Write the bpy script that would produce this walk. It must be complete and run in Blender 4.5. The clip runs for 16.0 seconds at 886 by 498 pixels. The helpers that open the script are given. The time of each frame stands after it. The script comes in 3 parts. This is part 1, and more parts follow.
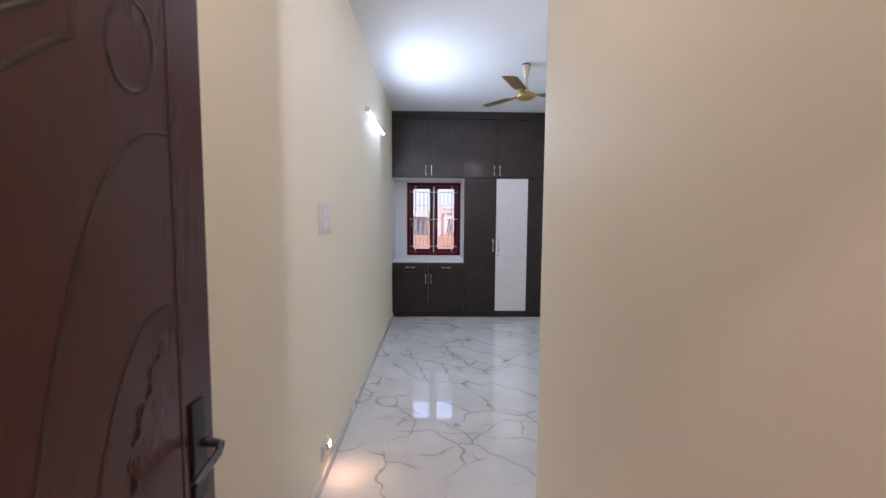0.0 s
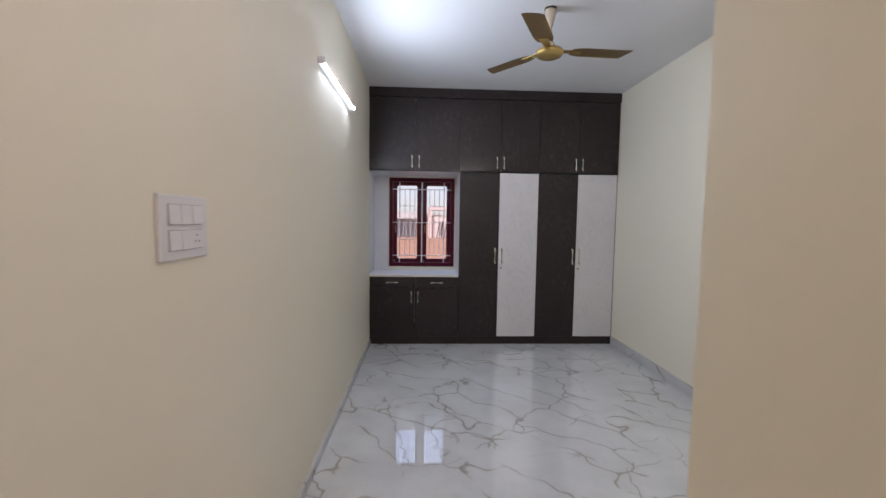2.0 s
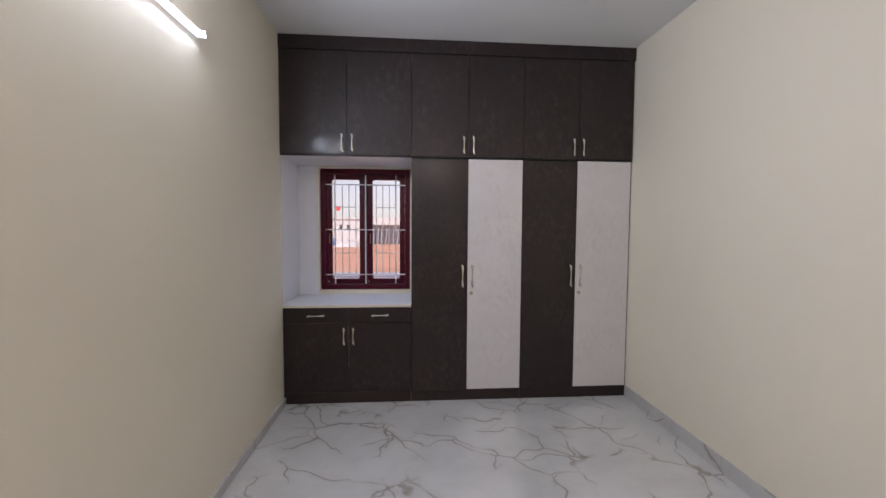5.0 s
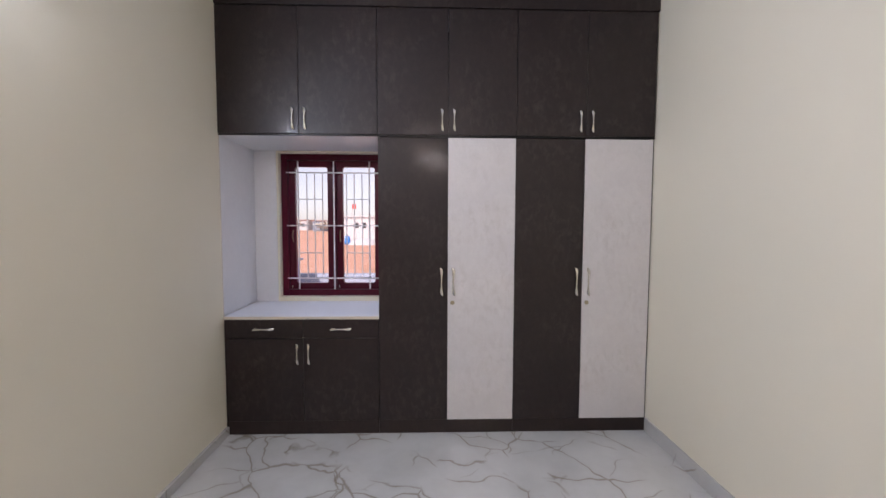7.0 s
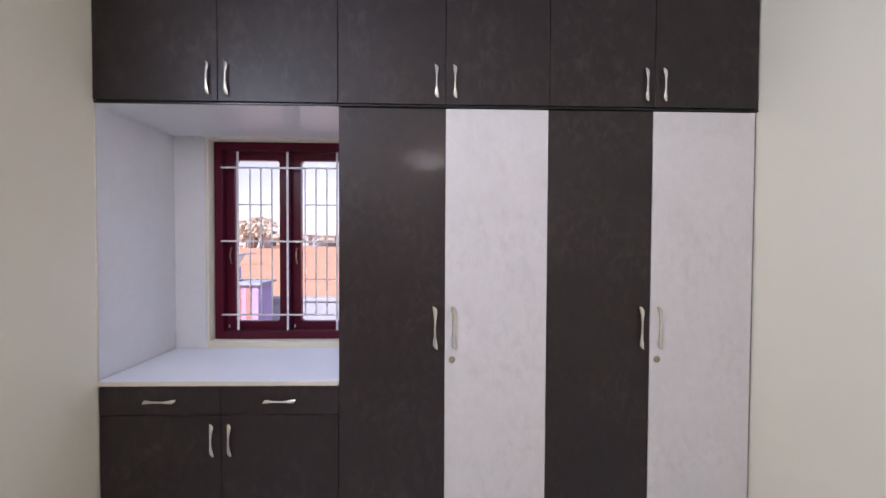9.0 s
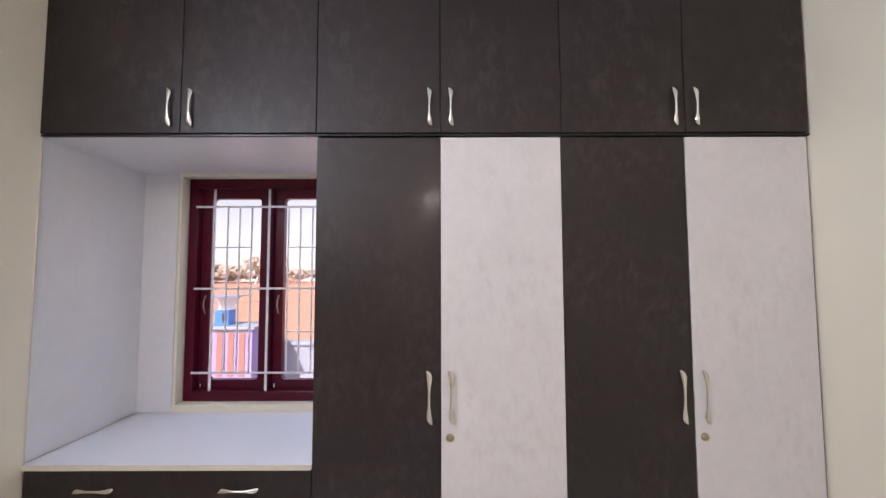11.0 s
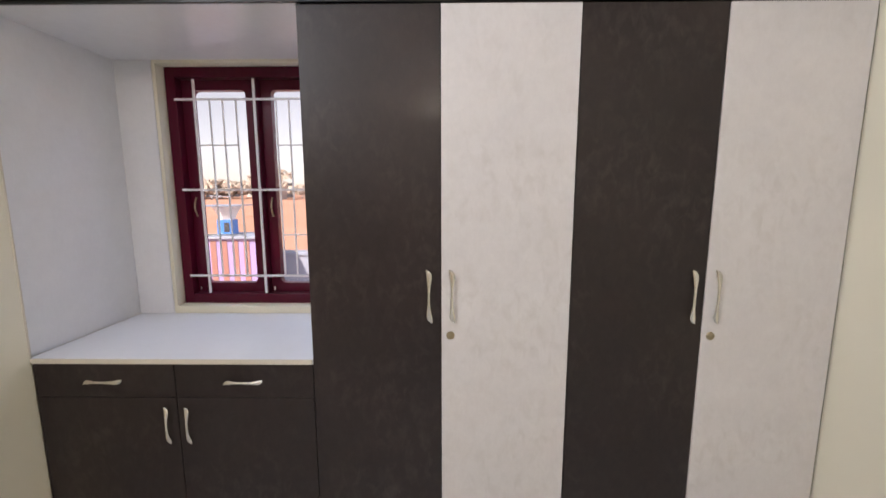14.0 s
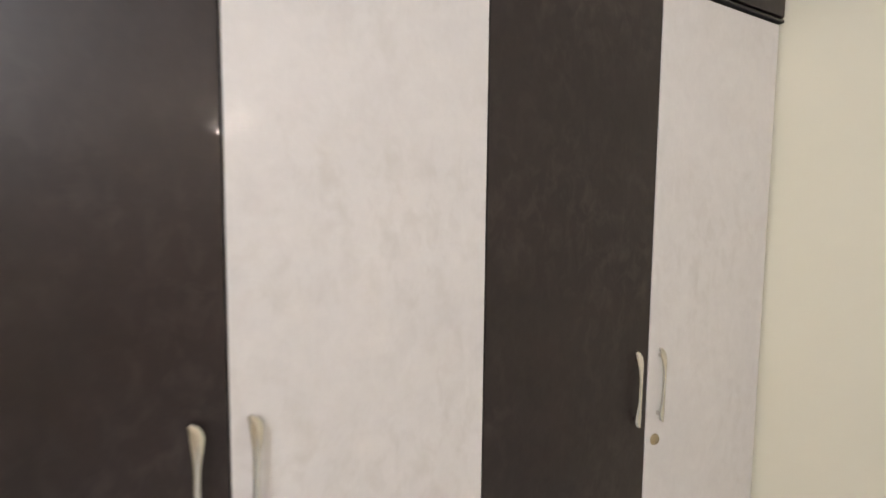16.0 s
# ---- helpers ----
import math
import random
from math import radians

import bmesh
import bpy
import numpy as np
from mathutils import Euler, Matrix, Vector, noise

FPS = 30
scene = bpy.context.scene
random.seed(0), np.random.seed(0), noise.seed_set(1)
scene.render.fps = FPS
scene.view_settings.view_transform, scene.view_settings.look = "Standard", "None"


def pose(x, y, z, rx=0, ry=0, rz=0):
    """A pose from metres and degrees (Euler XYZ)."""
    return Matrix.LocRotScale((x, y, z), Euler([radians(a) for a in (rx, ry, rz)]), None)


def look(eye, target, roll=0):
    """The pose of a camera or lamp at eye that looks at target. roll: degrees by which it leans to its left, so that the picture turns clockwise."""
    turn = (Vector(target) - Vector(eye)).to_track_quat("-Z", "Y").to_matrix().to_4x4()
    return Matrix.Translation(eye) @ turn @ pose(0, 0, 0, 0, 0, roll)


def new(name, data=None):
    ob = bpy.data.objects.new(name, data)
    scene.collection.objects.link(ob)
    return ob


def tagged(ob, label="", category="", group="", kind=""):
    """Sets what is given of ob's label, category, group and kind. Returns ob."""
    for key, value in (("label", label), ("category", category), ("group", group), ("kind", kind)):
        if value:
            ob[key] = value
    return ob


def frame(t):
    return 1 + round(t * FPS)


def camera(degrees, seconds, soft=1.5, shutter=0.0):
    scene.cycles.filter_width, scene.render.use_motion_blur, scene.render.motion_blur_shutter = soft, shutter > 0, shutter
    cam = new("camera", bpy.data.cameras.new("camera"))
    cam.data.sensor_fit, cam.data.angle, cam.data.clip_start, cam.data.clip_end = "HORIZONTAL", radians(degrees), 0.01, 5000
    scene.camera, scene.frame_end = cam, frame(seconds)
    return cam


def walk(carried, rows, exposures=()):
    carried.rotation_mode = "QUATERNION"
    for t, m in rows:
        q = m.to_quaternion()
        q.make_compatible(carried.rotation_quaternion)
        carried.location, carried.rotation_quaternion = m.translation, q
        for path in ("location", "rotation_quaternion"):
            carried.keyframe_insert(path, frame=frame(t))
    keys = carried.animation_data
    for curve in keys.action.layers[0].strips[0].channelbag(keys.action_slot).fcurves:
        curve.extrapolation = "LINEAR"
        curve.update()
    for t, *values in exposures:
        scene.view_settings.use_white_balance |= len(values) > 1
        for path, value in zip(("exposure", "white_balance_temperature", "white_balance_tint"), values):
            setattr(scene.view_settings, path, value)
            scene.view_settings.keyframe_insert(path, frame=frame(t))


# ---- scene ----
cam = camera(94.9, 16.0, shutter=0.4)

PATH = [
    (0, (0.635, -6.186, 1.519), (0.68, -4.192, 1.368), 0.4),
    (0.5, (0.63, -5.906, 1.532), (0.675, -3.913, 1.373), 0.4),
    (1, (0.666, -5.584, 1.537), (0.716, -3.59, 1.383), 0.4),
    (1.5, (0.656, -5.271, 1.527), (0.723, -3.278, 1.378), 0.6),
    (2, (0.664, -4.965, 1.542), (0.757, -2.973, 1.399), 0.8),
    (2.5, (0.673, -4.635, 1.554), (0.796, -2.643, 1.422), 0.6),
    (3, (0.661, -4.393, 1.558), (0.823, -2.404, 1.423), 0.5),
    (3.5, (0.701, -4.138, 1.537), (0.877, -2.149, 1.423), 0.4),
    (4, (0.804, -3.906, 1.545), (0.993, -1.918, 1.432), 0.4),
    (6.5, (1.44, -3.036, 1.519), (1.507, -1.04, 1.411), 0.2),
    (7, (1.463, -2.877, 1.515), (1.521, -0.882, 1.394), 0.2),
    (7.5, (1.463, -2.637, 1.531), (1.515, -0.642, 1.408), 0.2),
    (8, (1.485, -2.379, 1.52), (1.527, -0.383, 1.396), 0.2),
    (8.5, (1.522, -2.142, 1.507), (1.56, -0.145, 1.413), 0.3),
    (9, (1.52, -1.883, 1.515), (1.574, 0.115, 1.47), 0.3),
    (9.5, (1.523, -1.713, 1.534), (1.567, 0.285, 1.607), 0.3),
    (9.7, (1.54, -1.668, 1.548), (1.578, 0.327, 1.675), 0.3),
    (11.8, (1.594, -1.554, 1.577), (1.577, 0.442, 1.691), -0.4),
    (12, (1.596, -1.535, 1.552), (1.574, 0.465, 1.579), -0.4),
    (12.5, (1.599, -1.483, 1.476), (1.564, 0.507, 1.281), -0.2),
    (13, (1.602, -1.447, 1.442), (1.565, 0.521, 1.09), -0.2),
    (13.5, (1.601, -1.437, 1.443), (1.564, 0.529, 1.078), -0.1),
    (14, (1.606, -1.468, 1.496), (1.581, 0.511, 1.21), -0.1),
    (14.5, (1.607, -1.454, 1.512), (1.659, 0.537, 1.335), 0.4),
    (15, (1.612, -1.313, 1.508), (1.813, 0.673, 1.387), 0.4),
    (15.5, (1.597, -1.024, 1.507), (2.055, 0.921, 1.416), 0.5),
    (16, (1.636, -0.732, 1.527), (2.445, 1.093, 1.399), 0.6),
]
EXPOSURE = [
    (0, 0.63, 6050, 25), (0.5, 0.49, 6050, 23), (1, 0.41, 6150, 23), (1.5, 0.34, 6350, 23), (2, 0.32, 6450, 25), (3, 0.32, 6750, 27), (4, 0.34, 6800, 28.5),
    (6.5, 0.59, 6750, 29), (9, 1.00, 6500, 30), (12.5, 0.98, 7250, 27), (14.5, 0.98, 7300, 24), (15.5, 1.11, 7350, 23.5), (16, 1.12, 7500, 23)]
walk(cam, [(t, look(eye, target, roll)) for t, eye, target, roll in PATH], EXPOSURE)

# ---- world, sun, lights ----
world = bpy.data.worlds.new("world")
scene.world = world
world.use_nodes = True
wt = world.node_tree
sky = wt.nodes.new("ShaderNodeTexSky")
sky.sky_type = "NISHITA"
sky.sun_disc = False
sky.sun_elevation, sky.sun_rotation = radians(38), radians(200)
sky.air_density, sky.dust_density, sky.ozone_density = 0.8, 0.6, 1.0
wt.nodes["Background"].inputs["Strength"].default_value = 0.09
haze = wt.nodes.new("ShaderNodeHueSaturation")
haze.inputs["Saturation"].default_value = 0.42
wt.links.new(sky.outputs[0], haze.inputs["Color"])
wt.links.new(haze.outputs[0], wt.nodes["Background"].inputs["Color"])

sun_data = bpy.data.lights.new("sun", "SUN")
sun_data.energy, sun_data.angle, sun_data.color = 4.2, radians(1), (1.0, 0.93, 0.84)
sun = new("sun", sun_data)
# sky rotation 200 degrees: the sun stands behind the house, to the south-west
sun.matrix_world = look((-14, -38, 32), (0, 0, 0))

TUBE_POWER = 860.0
BULB_POWER = 470.0
HALL_POWER = 20.0
LOBBY_FILL_POWER = 6.0
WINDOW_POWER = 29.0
hall_data = bpy.data.lights.new("hall_downlight", "AREA")
hall_data.shape, hall_data.size = "DISK", 0.24
hall_data.energy, hall_data.color = HALL_POWER, (1.0, 0.66, 0.58)
hall_lamp = new("hall_downlight", hall_data)
hall_lamp.matrix_world = look((0.45, -7.35, 3.088), (0.45, -7.35, 0))
# unseen lamp added at the lobby ceiling to brighten the passage walls
lobby_data = bpy.data.lights.new("lobby_fill_light", "AREA")
lobby_data.shape, lobby_data.size, lobby_data.size_y = "RECTANGLE", 0.56, 0.56
lobby_data.energy, lobby_data.color = LOBBY_FILL_POWER, (1.0, 0.87, 0.75)
lobby_fill = new("lobby_fill_light", lobby_data)
lobby_fill.matrix_world = look((0.57, -5.5, 3.082), (0.57, -5.5, 0))
# added lamp outside the window, standing in for the sky above the skyline
daylight_data = bpy.data.lights.new("window_daylight_fill", "AREA")
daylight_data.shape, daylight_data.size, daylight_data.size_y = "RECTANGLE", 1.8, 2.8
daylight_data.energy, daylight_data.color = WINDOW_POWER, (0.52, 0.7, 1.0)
daylight = new("window_daylight_fill", daylight_data)
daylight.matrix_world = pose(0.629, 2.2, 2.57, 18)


# ---- materials ----
class Nodes:
    """A node material in the making."""

    def __init__(self, name, rough=0.5, metal=0.0, spec=0.5):
        self.mat = bpy.data.materials.new(name)
        self.mat.use_nodes = True
        self.tree = self.mat.node_tree
        self.bsdf = self.tree.nodes["Principled BSDF"]
        self.bsdf.inputs["Roughness"].default_value = rough
        self.bsdf.inputs["Metallic"].default_value = metal
        self.bsdf.inputs["Specular IOR Level"].default_value = spec
        self.coord = self.tree.nodes.new("ShaderNodeTexCoord").outputs["Object"]

    def add(self, kind, **values):
        n = self.tree.nodes.new(kind)
        for k, v in values.items():
            n.inputs[k.replace("_", " ")].default_value = v
        return n

    def link(self, a, b):
        self.tree.links.new(a, b)

    def mapped(self, scale=(1, 1, 1), turn=(0, 0, 0)):
        m = self.add("ShaderNodeMapping", Scale=scale, Rotation=turn)
        self.link(self.coord, m.inputs["Vector"])
        return m.outputs[0]

    def noise(self, scale, detail=3.0, rough=0.55, vector=None, distortion=0.0):
        n = self.add("ShaderNodeTexNoise", Scale=scale, Detail=detail, Roughness=rough, Distortion=distortion)
        self.link(vector or self.coord, n.inputs["Vector"])
        return n

    def ramp(self, value, stops):
        r = self.tree.nodes.new("ShaderNodeValToRGB")
        while len(r.color_ramp.elements) < len(stops):
            r.color_ramp.elements.new(0.5)
        for e, (p, c) in zip(r.color_ramp.elements, stops):
            e.position, e.color = p, (*c, 1) if len(c) == 3 else c
        self.link(value, r.inputs["Fac"])
        return r.outputs["Color"]

    def mix(self, fac, a, b, mode="MIX"):
        m = self.tree.nodes.new("ShaderNodeMix")
        m.data_type, m.blend_type = "RGBA", mode
        for value, socket in ((fac, m.inputs[0]), (a, m.inputs[6]), (b, m.inputs[7])):
            if isinstance(value, (int, float)):
                socket.default_value = value
            elif isinstance(value, tuple):
                socket.default_value = (*value, 1)
            else:
                self.link(value, socket)
        return m.outputs[2]

    def maths(self, op, a, b=0.0):
        m = self.tree.nodes.new("ShaderNodeMath")
        m.operation = op
        for value, socket in ((a, m.inputs[0]), (b, m.inputs[1])):
            if isinstance(value, (int, float)):
                socket.default_value = value
            else:
                self.link(value, socket)
        return m.outputs[0]

    def colour(self, c):
        if isinstance(c, tuple):
            self.bsdf.inputs["Base Color"].default_value = (*c, 1)
        else:
            self.link(c, self.bsdf.inputs["Base Color"])
        return self

    def bump(self, height, strength=0.1, distance=0.002):
        b = self.add("ShaderNodeBump", Strength=strength, Distance=distance)
        self.link(height, b.inputs["Height"])
        self.link(b.outputs[0], self.bsdf.inputs["Normal"])
        return self

    def gloss(self, value, low, high):
        r = self.add("ShaderNodeMapRange", To_Min=low, To_Max=high)
        self.link(value, r.inputs["Value"])
        self.link(r.outputs[0], self.bsdf.inputs["Roughness"])
        return self


def paint(name, light, dark, rough=0.6, bump=0.12):
    n = Nodes(name, rough, spec=0.35)
    big, fine = n.noise(0.9, 3), n.noise(45, 4)
    n.colour(n.mix(big.outputs[0], dark, light))
    n.bump(n.mix(0.35, fine.outputs[0], n.noise(7, 2).outputs[0]), bump, 0.003)
    n.gloss(fine.outputs[0], rough - 0.08, rough + 0.08)
    return n.mat


def marble(name, rough, base=(0.69, 0.7, 0.695), spec=0.5):
    n = Nodes(name, rough, spec=1.0)
    n.bsdf.inputs["Specular IOR Level"].default_value = spec
    n.bsdf.inputs["IOR"].default_value = 1.62
    warp = n.noise(2.6, 2.5, 0.5)
    fine = n.noise(13.0, 4, 0.65)

    def slanted(turn, stretch, shift):
        m = n.add("ShaderNodeMapping", Scale=(stretch, 1, 1), Location=(shift, shift, 0))
        n.link(n.mapped((1, 1, 1), (0, 0, turn)), m.inputs["Vector"])
        return m.outputs[0]

    def veins(scale, turn, stretch, width, shift, floor_at):
        v = n.mix(0.3, slanted(turn, stretch, shift), warp.outputs["Color"], "ADD")
        v = n.mix(0.014, v, fine.outputs["Color"], "ADD")
        cells = n.tree.nodes.new("ShaderNodeTexVoronoi")
        cells.feature = "DISTANCE_TO_EDGE"
        cells.inputs["Scale"].default_value = scale
        n.link(v, cells.inputs["Vector"])
        keep = n.ramp(n.noise(scale * 0.75, 2, 0.5, slanted(turn, 0.7, shift + 7)).outputs[0], [(floor_at, (0, 0, 0)), (floor_at + 0.07, (1, 1, 1))])
        swell = n.noise(scale * 2, 2, 0.5, slanted(turn, 1, shift + 3)).outputs[0]
        far = n.maths("DIVIDE", cells.outputs["Distance"], n.maths("ADD", swell, 0.25))
        line = n.ramp(far, [(0.0, (1, 1, 1)), (width * 0.45, (0.7, 0.7, 0.7)), (width, (0, 0, 0))])
        wide = n.ramp(far, [(0.0, (1, 1, 1)), (width * 6, (0, 0, 0))])
        return n.maths("MULTIPLY", line, keep), n.maths("MULTIPLY", wide, keep)

    a, a_soft = veins(3.3, 0.75, 0.55, 0.03, 0.0, 0.44)
    b, b_soft = veins(3.4, -0.35, 0.6, 0.026, 5.0, 0.52)
    cloud = n.ramp(n.noise(2.6, 4, 0.6).outputs[0], [(0.35, tuple(c * 0.88 for c in base)), (0.62, base)])
    col = n.mix(n.maths("MULTIPLY", a_soft, 0.2), cloud, (0.46, 0.45, 0.43))
    col = n.mix(n.maths("MULTIPLY", b_soft, 0.15), col, (0.48, 0.47, 0.45))
    col = n.mix(n.maths("MULTIPLY", b, 0.62), col, (0.27, 0.225, 0.17))
    col = n.mix(n.maths("MULTIPLY", a, 0.75), col, (0.29, 0.235, 0.18))
    n.colour(col)
    n.bump(n.noise(3.0, 2).outputs[0], 0.004, 0.004)
    return n.mat


def laminate(name, light, dark, rough, fleck, amount=0.5, spec=0.35, relief=0.3, coat=0.0):
    """Pressed laminate: fine cloth grain, soft blots, worn scales in patches, a thin dimpled sheen."""
    n = Nodes(name, rough, spec=spec)
    cloth = n.noise(90, 3, 0.7, n.mapped((1, 1, 0.5)))
    blot = n.noise(5, 6, 0.7)
    mottle = n.noise(24, 4, 0.7, distortion=0.5)
    grain = n.mix(0.5, n.mix(0.6, cloth.outputs[0], mottle.outputs[0]), blot.outputs[0])
    c = n.mix(n.ramp(grain, [(0.38, (0, 0, 0)), (0.62, (1, 1, 1))]), dark, light)
    patch = n.ramp(n.noise(2.4, 3).outputs[0], [(0.42, (0.15, 0.15, 0.15)), (0.6, (1, 1, 1))])
    scale = n.noise(26, 3, 0.6, n.mapped((1, 1, 0.6), (0, 0.4, 0)), 0.5)
    scuff = n.maths("MULTIPLY", n.ramp(scale.outputs[0], [(0.46, (0, 0, 0)), (0.72, (1, 1, 1))]), patch)
    n.colour(n.mix(n.maths("MULTIPLY", scuff, amount), c, fleck))
    press = n.noise(40, 2, 0.5, n.mapped((1, 1, 0.55), (0, 0.3, 0)))
    n.bump(n.mix(0.6, grain, press.outputs[0]), relief, 0.003)
    n.gloss(mottle.outputs[0], rough + 0.05, rough - 0.08)
    if coat:
        n.bsdf.inputs["Coat Weight"].default_value = coat
        n.bsdf.inputs["Coat Roughness"].default_value = 0.03
        dimple = n.add("ShaderNodeBump", Strength=0.3, Distance=0.003)
        n.link(n.noise(80, 1, 0.5, n.mapped((1, 1, 0.5), (0, 0.25, 0))).outputs[0], dimple.inputs["Height"])
        n.link(dimple.outputs[0], n.bsdf.inputs["Coat Normal"])
    return n.mat


def timber(name, light, dark, rough=0.3, spec=0.5):
    n = Nodes(name, rough, spec=spec)
    grain = n.noise(14, 5, 0.6, n.mapped((6, 6, 0.5)), 0.4)
    n.colour(n.mix(grain.outputs[0], dark, light))
    n.bump(grain.outputs[0], 0.08, 0.001)
    n.gloss(n.noise(5, 3).outputs[0], rough - 0.08, rough + 0.12)
    return n.mat


def plain(name, c, rough=0.4, metal=0.0, vary=0.06, bump=0.03):
    n = Nodes(name, rough, metal)
    v = n.noise(18, 4)
    n.colour(n.mix(v.outputs[0], tuple(x * (1 - vary) for x in c), tuple(min(1, x * (1 + vary)) for x in c)))
    n.bump(n.noise(120, 2).outputs[0], bump, 0.001)
    n.gloss(v.outputs[0], max(0.03, rough - 0.06), rough + 0.06)
    return n.mat


def glow(name, c, strength):
    n = Nodes(name, 0.4)
    n.colour((0.9, 0.9, 0.9))
    n.bsdf.inputs["Emission Color"].default_value = (*c, 1)
    n.bsdf.inputs["Emission Strength"].default_value = strength
    return n.mat


def clear_glass(name):
    n = Nodes(name, 0.02)
    n.colour((0.95, 0.97, 0.98))
    n.bsdf.inputs["Transmission Weight"].default_value = 1.0
    n.bsdf.inputs["IOR"].default_value = 1.45
    return n.mat


def soil(name):
    n = Nodes(name, 0.95, spec=0.1)
    # red soil tones, lifted paler so the colour includes ground haze
    c = n.mix(n.noise(0.35, 6, 0.65).outputs[0], (0.52, 0.26, 0.18), (0.6, 0.38, 0.3))
    tuft = n.ramp(n.noise(0.12, 5, 0.7).outputs[0], [(0.55, (0, 0, 0)), (0.66, (1, 1, 1))])
    n.colour(n.mix(n.maths("MULTIPLY", tuft, 0.7), c, (0.22, 0.2, 0.12)))
    n.bump(n.noise(3, 5).outputs[0], 0.5, 0.05)
    return n.mat


def concrete(name, light, dark, rough=0.85):
    n = Nodes(name, rough, spec=0.2)
    n.colour(n.mix(n.noise(1.2, 6, 0.65).outputs[0], dark, light))
    n.bump(n.noise(30, 4).outputs[0], 0.3, 0.004)
    return n.mat


M_WALL = paint("cream_wall_paint", (0.835, 0.782, 0.638), (0.795, 0.742, 0.598))
M_CEIL = paint("white_ceiling_paint", (0.77, 0.775, 0.78), (0.73, 0.735, 0.745), 0.75)
M_FLOOR = marble("polished_marble_floor", 0.008, spec=1.0)
M_SKIRT = marble("marble_skirting", 0.15, (0.6, 0.59, 0.57))
M_DARK = laminate("dark_wenge_laminate", (0.0225, 0.013, 0.0126), (0.0125, 0.007, 0.0069), 0.45, (0.041, 0.029, 0.0275), 0.95, 0.38, 0.34, 0.1)
M_DARK_IN = plain("dark_cabinet_carcass", (0.012, 0.01, 0.01), 0.6)
M_PLINTH = laminate("dark_brown_plinth", (0.03, 0.018, 0.016), (0.018, 0.011, 0.01), 0.4, (0.04, 0.028, 0.025))
M_WHITE = laminate("pale_textured_laminate", (0.695, 0.665, 0.652), (0.63, 0.6, 0.588), 0.46, (0.57, 0.535, 0.512), 0.7, 0.38, 0.3, 0.12)
M_NICHE = laminate("white_niche_laminate", (0.79, 0.79, 0.805), (0.74, 0.74, 0.755), 0.32, (0.77, 0.77, 0.785), 0.0, 0.4, 0.06)
M_TOP = plain("white_countertop", (0.8, 0.81, 0.835), 0.36, 0, 0.03, 0.008)
M_EDGE = plain("cream_edge_band", (0.66, 0.6, 0.5), 0.5)
M_CHROME = plain("brushed_chrome", (0.72, 0.7, 0.66), 0.2, 1.0)
M_DARK_STEEL = plain("dark_steel", (0.16, 0.15, 0.15), 0.28, 1.0)
M_BRASS = plain("old_brass", (0.42, 0.35, 0.24), 0.35, 1.0)
M_GOLD = plain("antique_gold", (0.48, 0.34, 0.12), 0.32, 0.85)
M_GOLD_BLADE = plain("brown_gold_blade", (0.3, 0.2, 0.095), 0.38, 0.35)
M_BELL = plain("pale_champagne", (0.55, 0.47, 0.36), 0.35, 0.4)
M_BRONZE = plain("dark_bronze", (0.05, 0.04, 0.03), 0.5, 0.4)
M_MAROON = timber("maroon_painted_wood", (0.1, 0.002, 0.018), (0.07, 0.0015, 0.012), 0.32, 0.26)
M_GRILLE = plain("white_painted_steel", (0.76, 0.75, 0.77), 0.4, 0.0)
M_GLASS = clear_glass("window_glass")
M_DOOR = timber("dark_mahogany_door", (0.085, 0.018, 0.017), (0.042, 0.009, 0.01), 0.2)
# darker mahogany: the shade of the carved grooves is put into the colour
M_GROOVE_SHADE = timber("groove_shade_timber", (0.045, 0.013, 0.011), (0.028, 0.008, 0.007), 0.35)
M_PLASTIC = plain("white_switch_plastic", (0.76, 0.75, 0.74), 0.3, 0, 0.02)
M_GREY_PLASTIC = plain("grey_plastic", (0.3, 0.3, 0.31), 0.45)
M_BLACK = plain("black_metal_and_shadow", (0.012, 0.012, 0.012), 0.35, 0.3)
M_TUBE = glow("tube_light", (0.7, 0.865, 1.0), TUBE_POWER)
M_TUBE_SIDE = glow("tube_light_side", (0.7, 0.865, 1.0), 1.3)
M_BULB = glow("bulb_glow", (0.97, 0.96, 1.0), BULB_POWER)
M_FOOT = glow("foot_light_lens", (1.0, 0.58, 0.3), 120.0)
M_SOIL = soil("red_soil")
# concrete for distant things, its grey raised to carry haze
M_CONC = concrete("hazed_grey_concrete", (0.56, 0.55, 0.56), (0.42, 0.42, 0.44))
M_PALE = concrete("pale_parapet", (0.31, 0.35, 0.43), (0.25, 0.29, 0.36))
M_PURPLE = concrete("purple_paint", (0.36, 0.3, 0.55), (0.3, 0.24, 0.46))
M_BRICK = concrete("red_brown_paint", (0.36, 0.19, 0.16), (0.29, 0.15, 0.13))
M_PINK = concrete("pink_brick", (0.66, 0.56, 0.56), (0.56, 0.47, 0.47))
# pink of the far block, washed out in colour to imitate haze
M_HAZE_PINK = concrete("haze_paled_pink", (0.72, 0.62, 0.6), (0.64, 0.55, 0.53))
M_WHITE_PAINT = plain("white_outdoor_paint", (0.8, 0.8, 0.8), 0.5)
M_BLUE_GREY = plain("blue_grey_metal", (0.2, 0.26, 0.36), 0.4)
M_BLUE = plain("blue_plastic", (0.04, 0.2, 0.55), 0.4)
M_RED = plain("red_cloth", (0.6, 0.05, 0.04), 0.8)
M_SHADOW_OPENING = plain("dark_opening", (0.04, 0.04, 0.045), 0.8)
# leaf tone paled and greyed: distance haze is put into the colour
M_LEAF = concrete("hazed_far_foliage", (0.5, 0.44, 0.38), (0.42, 0.37, 0.32))


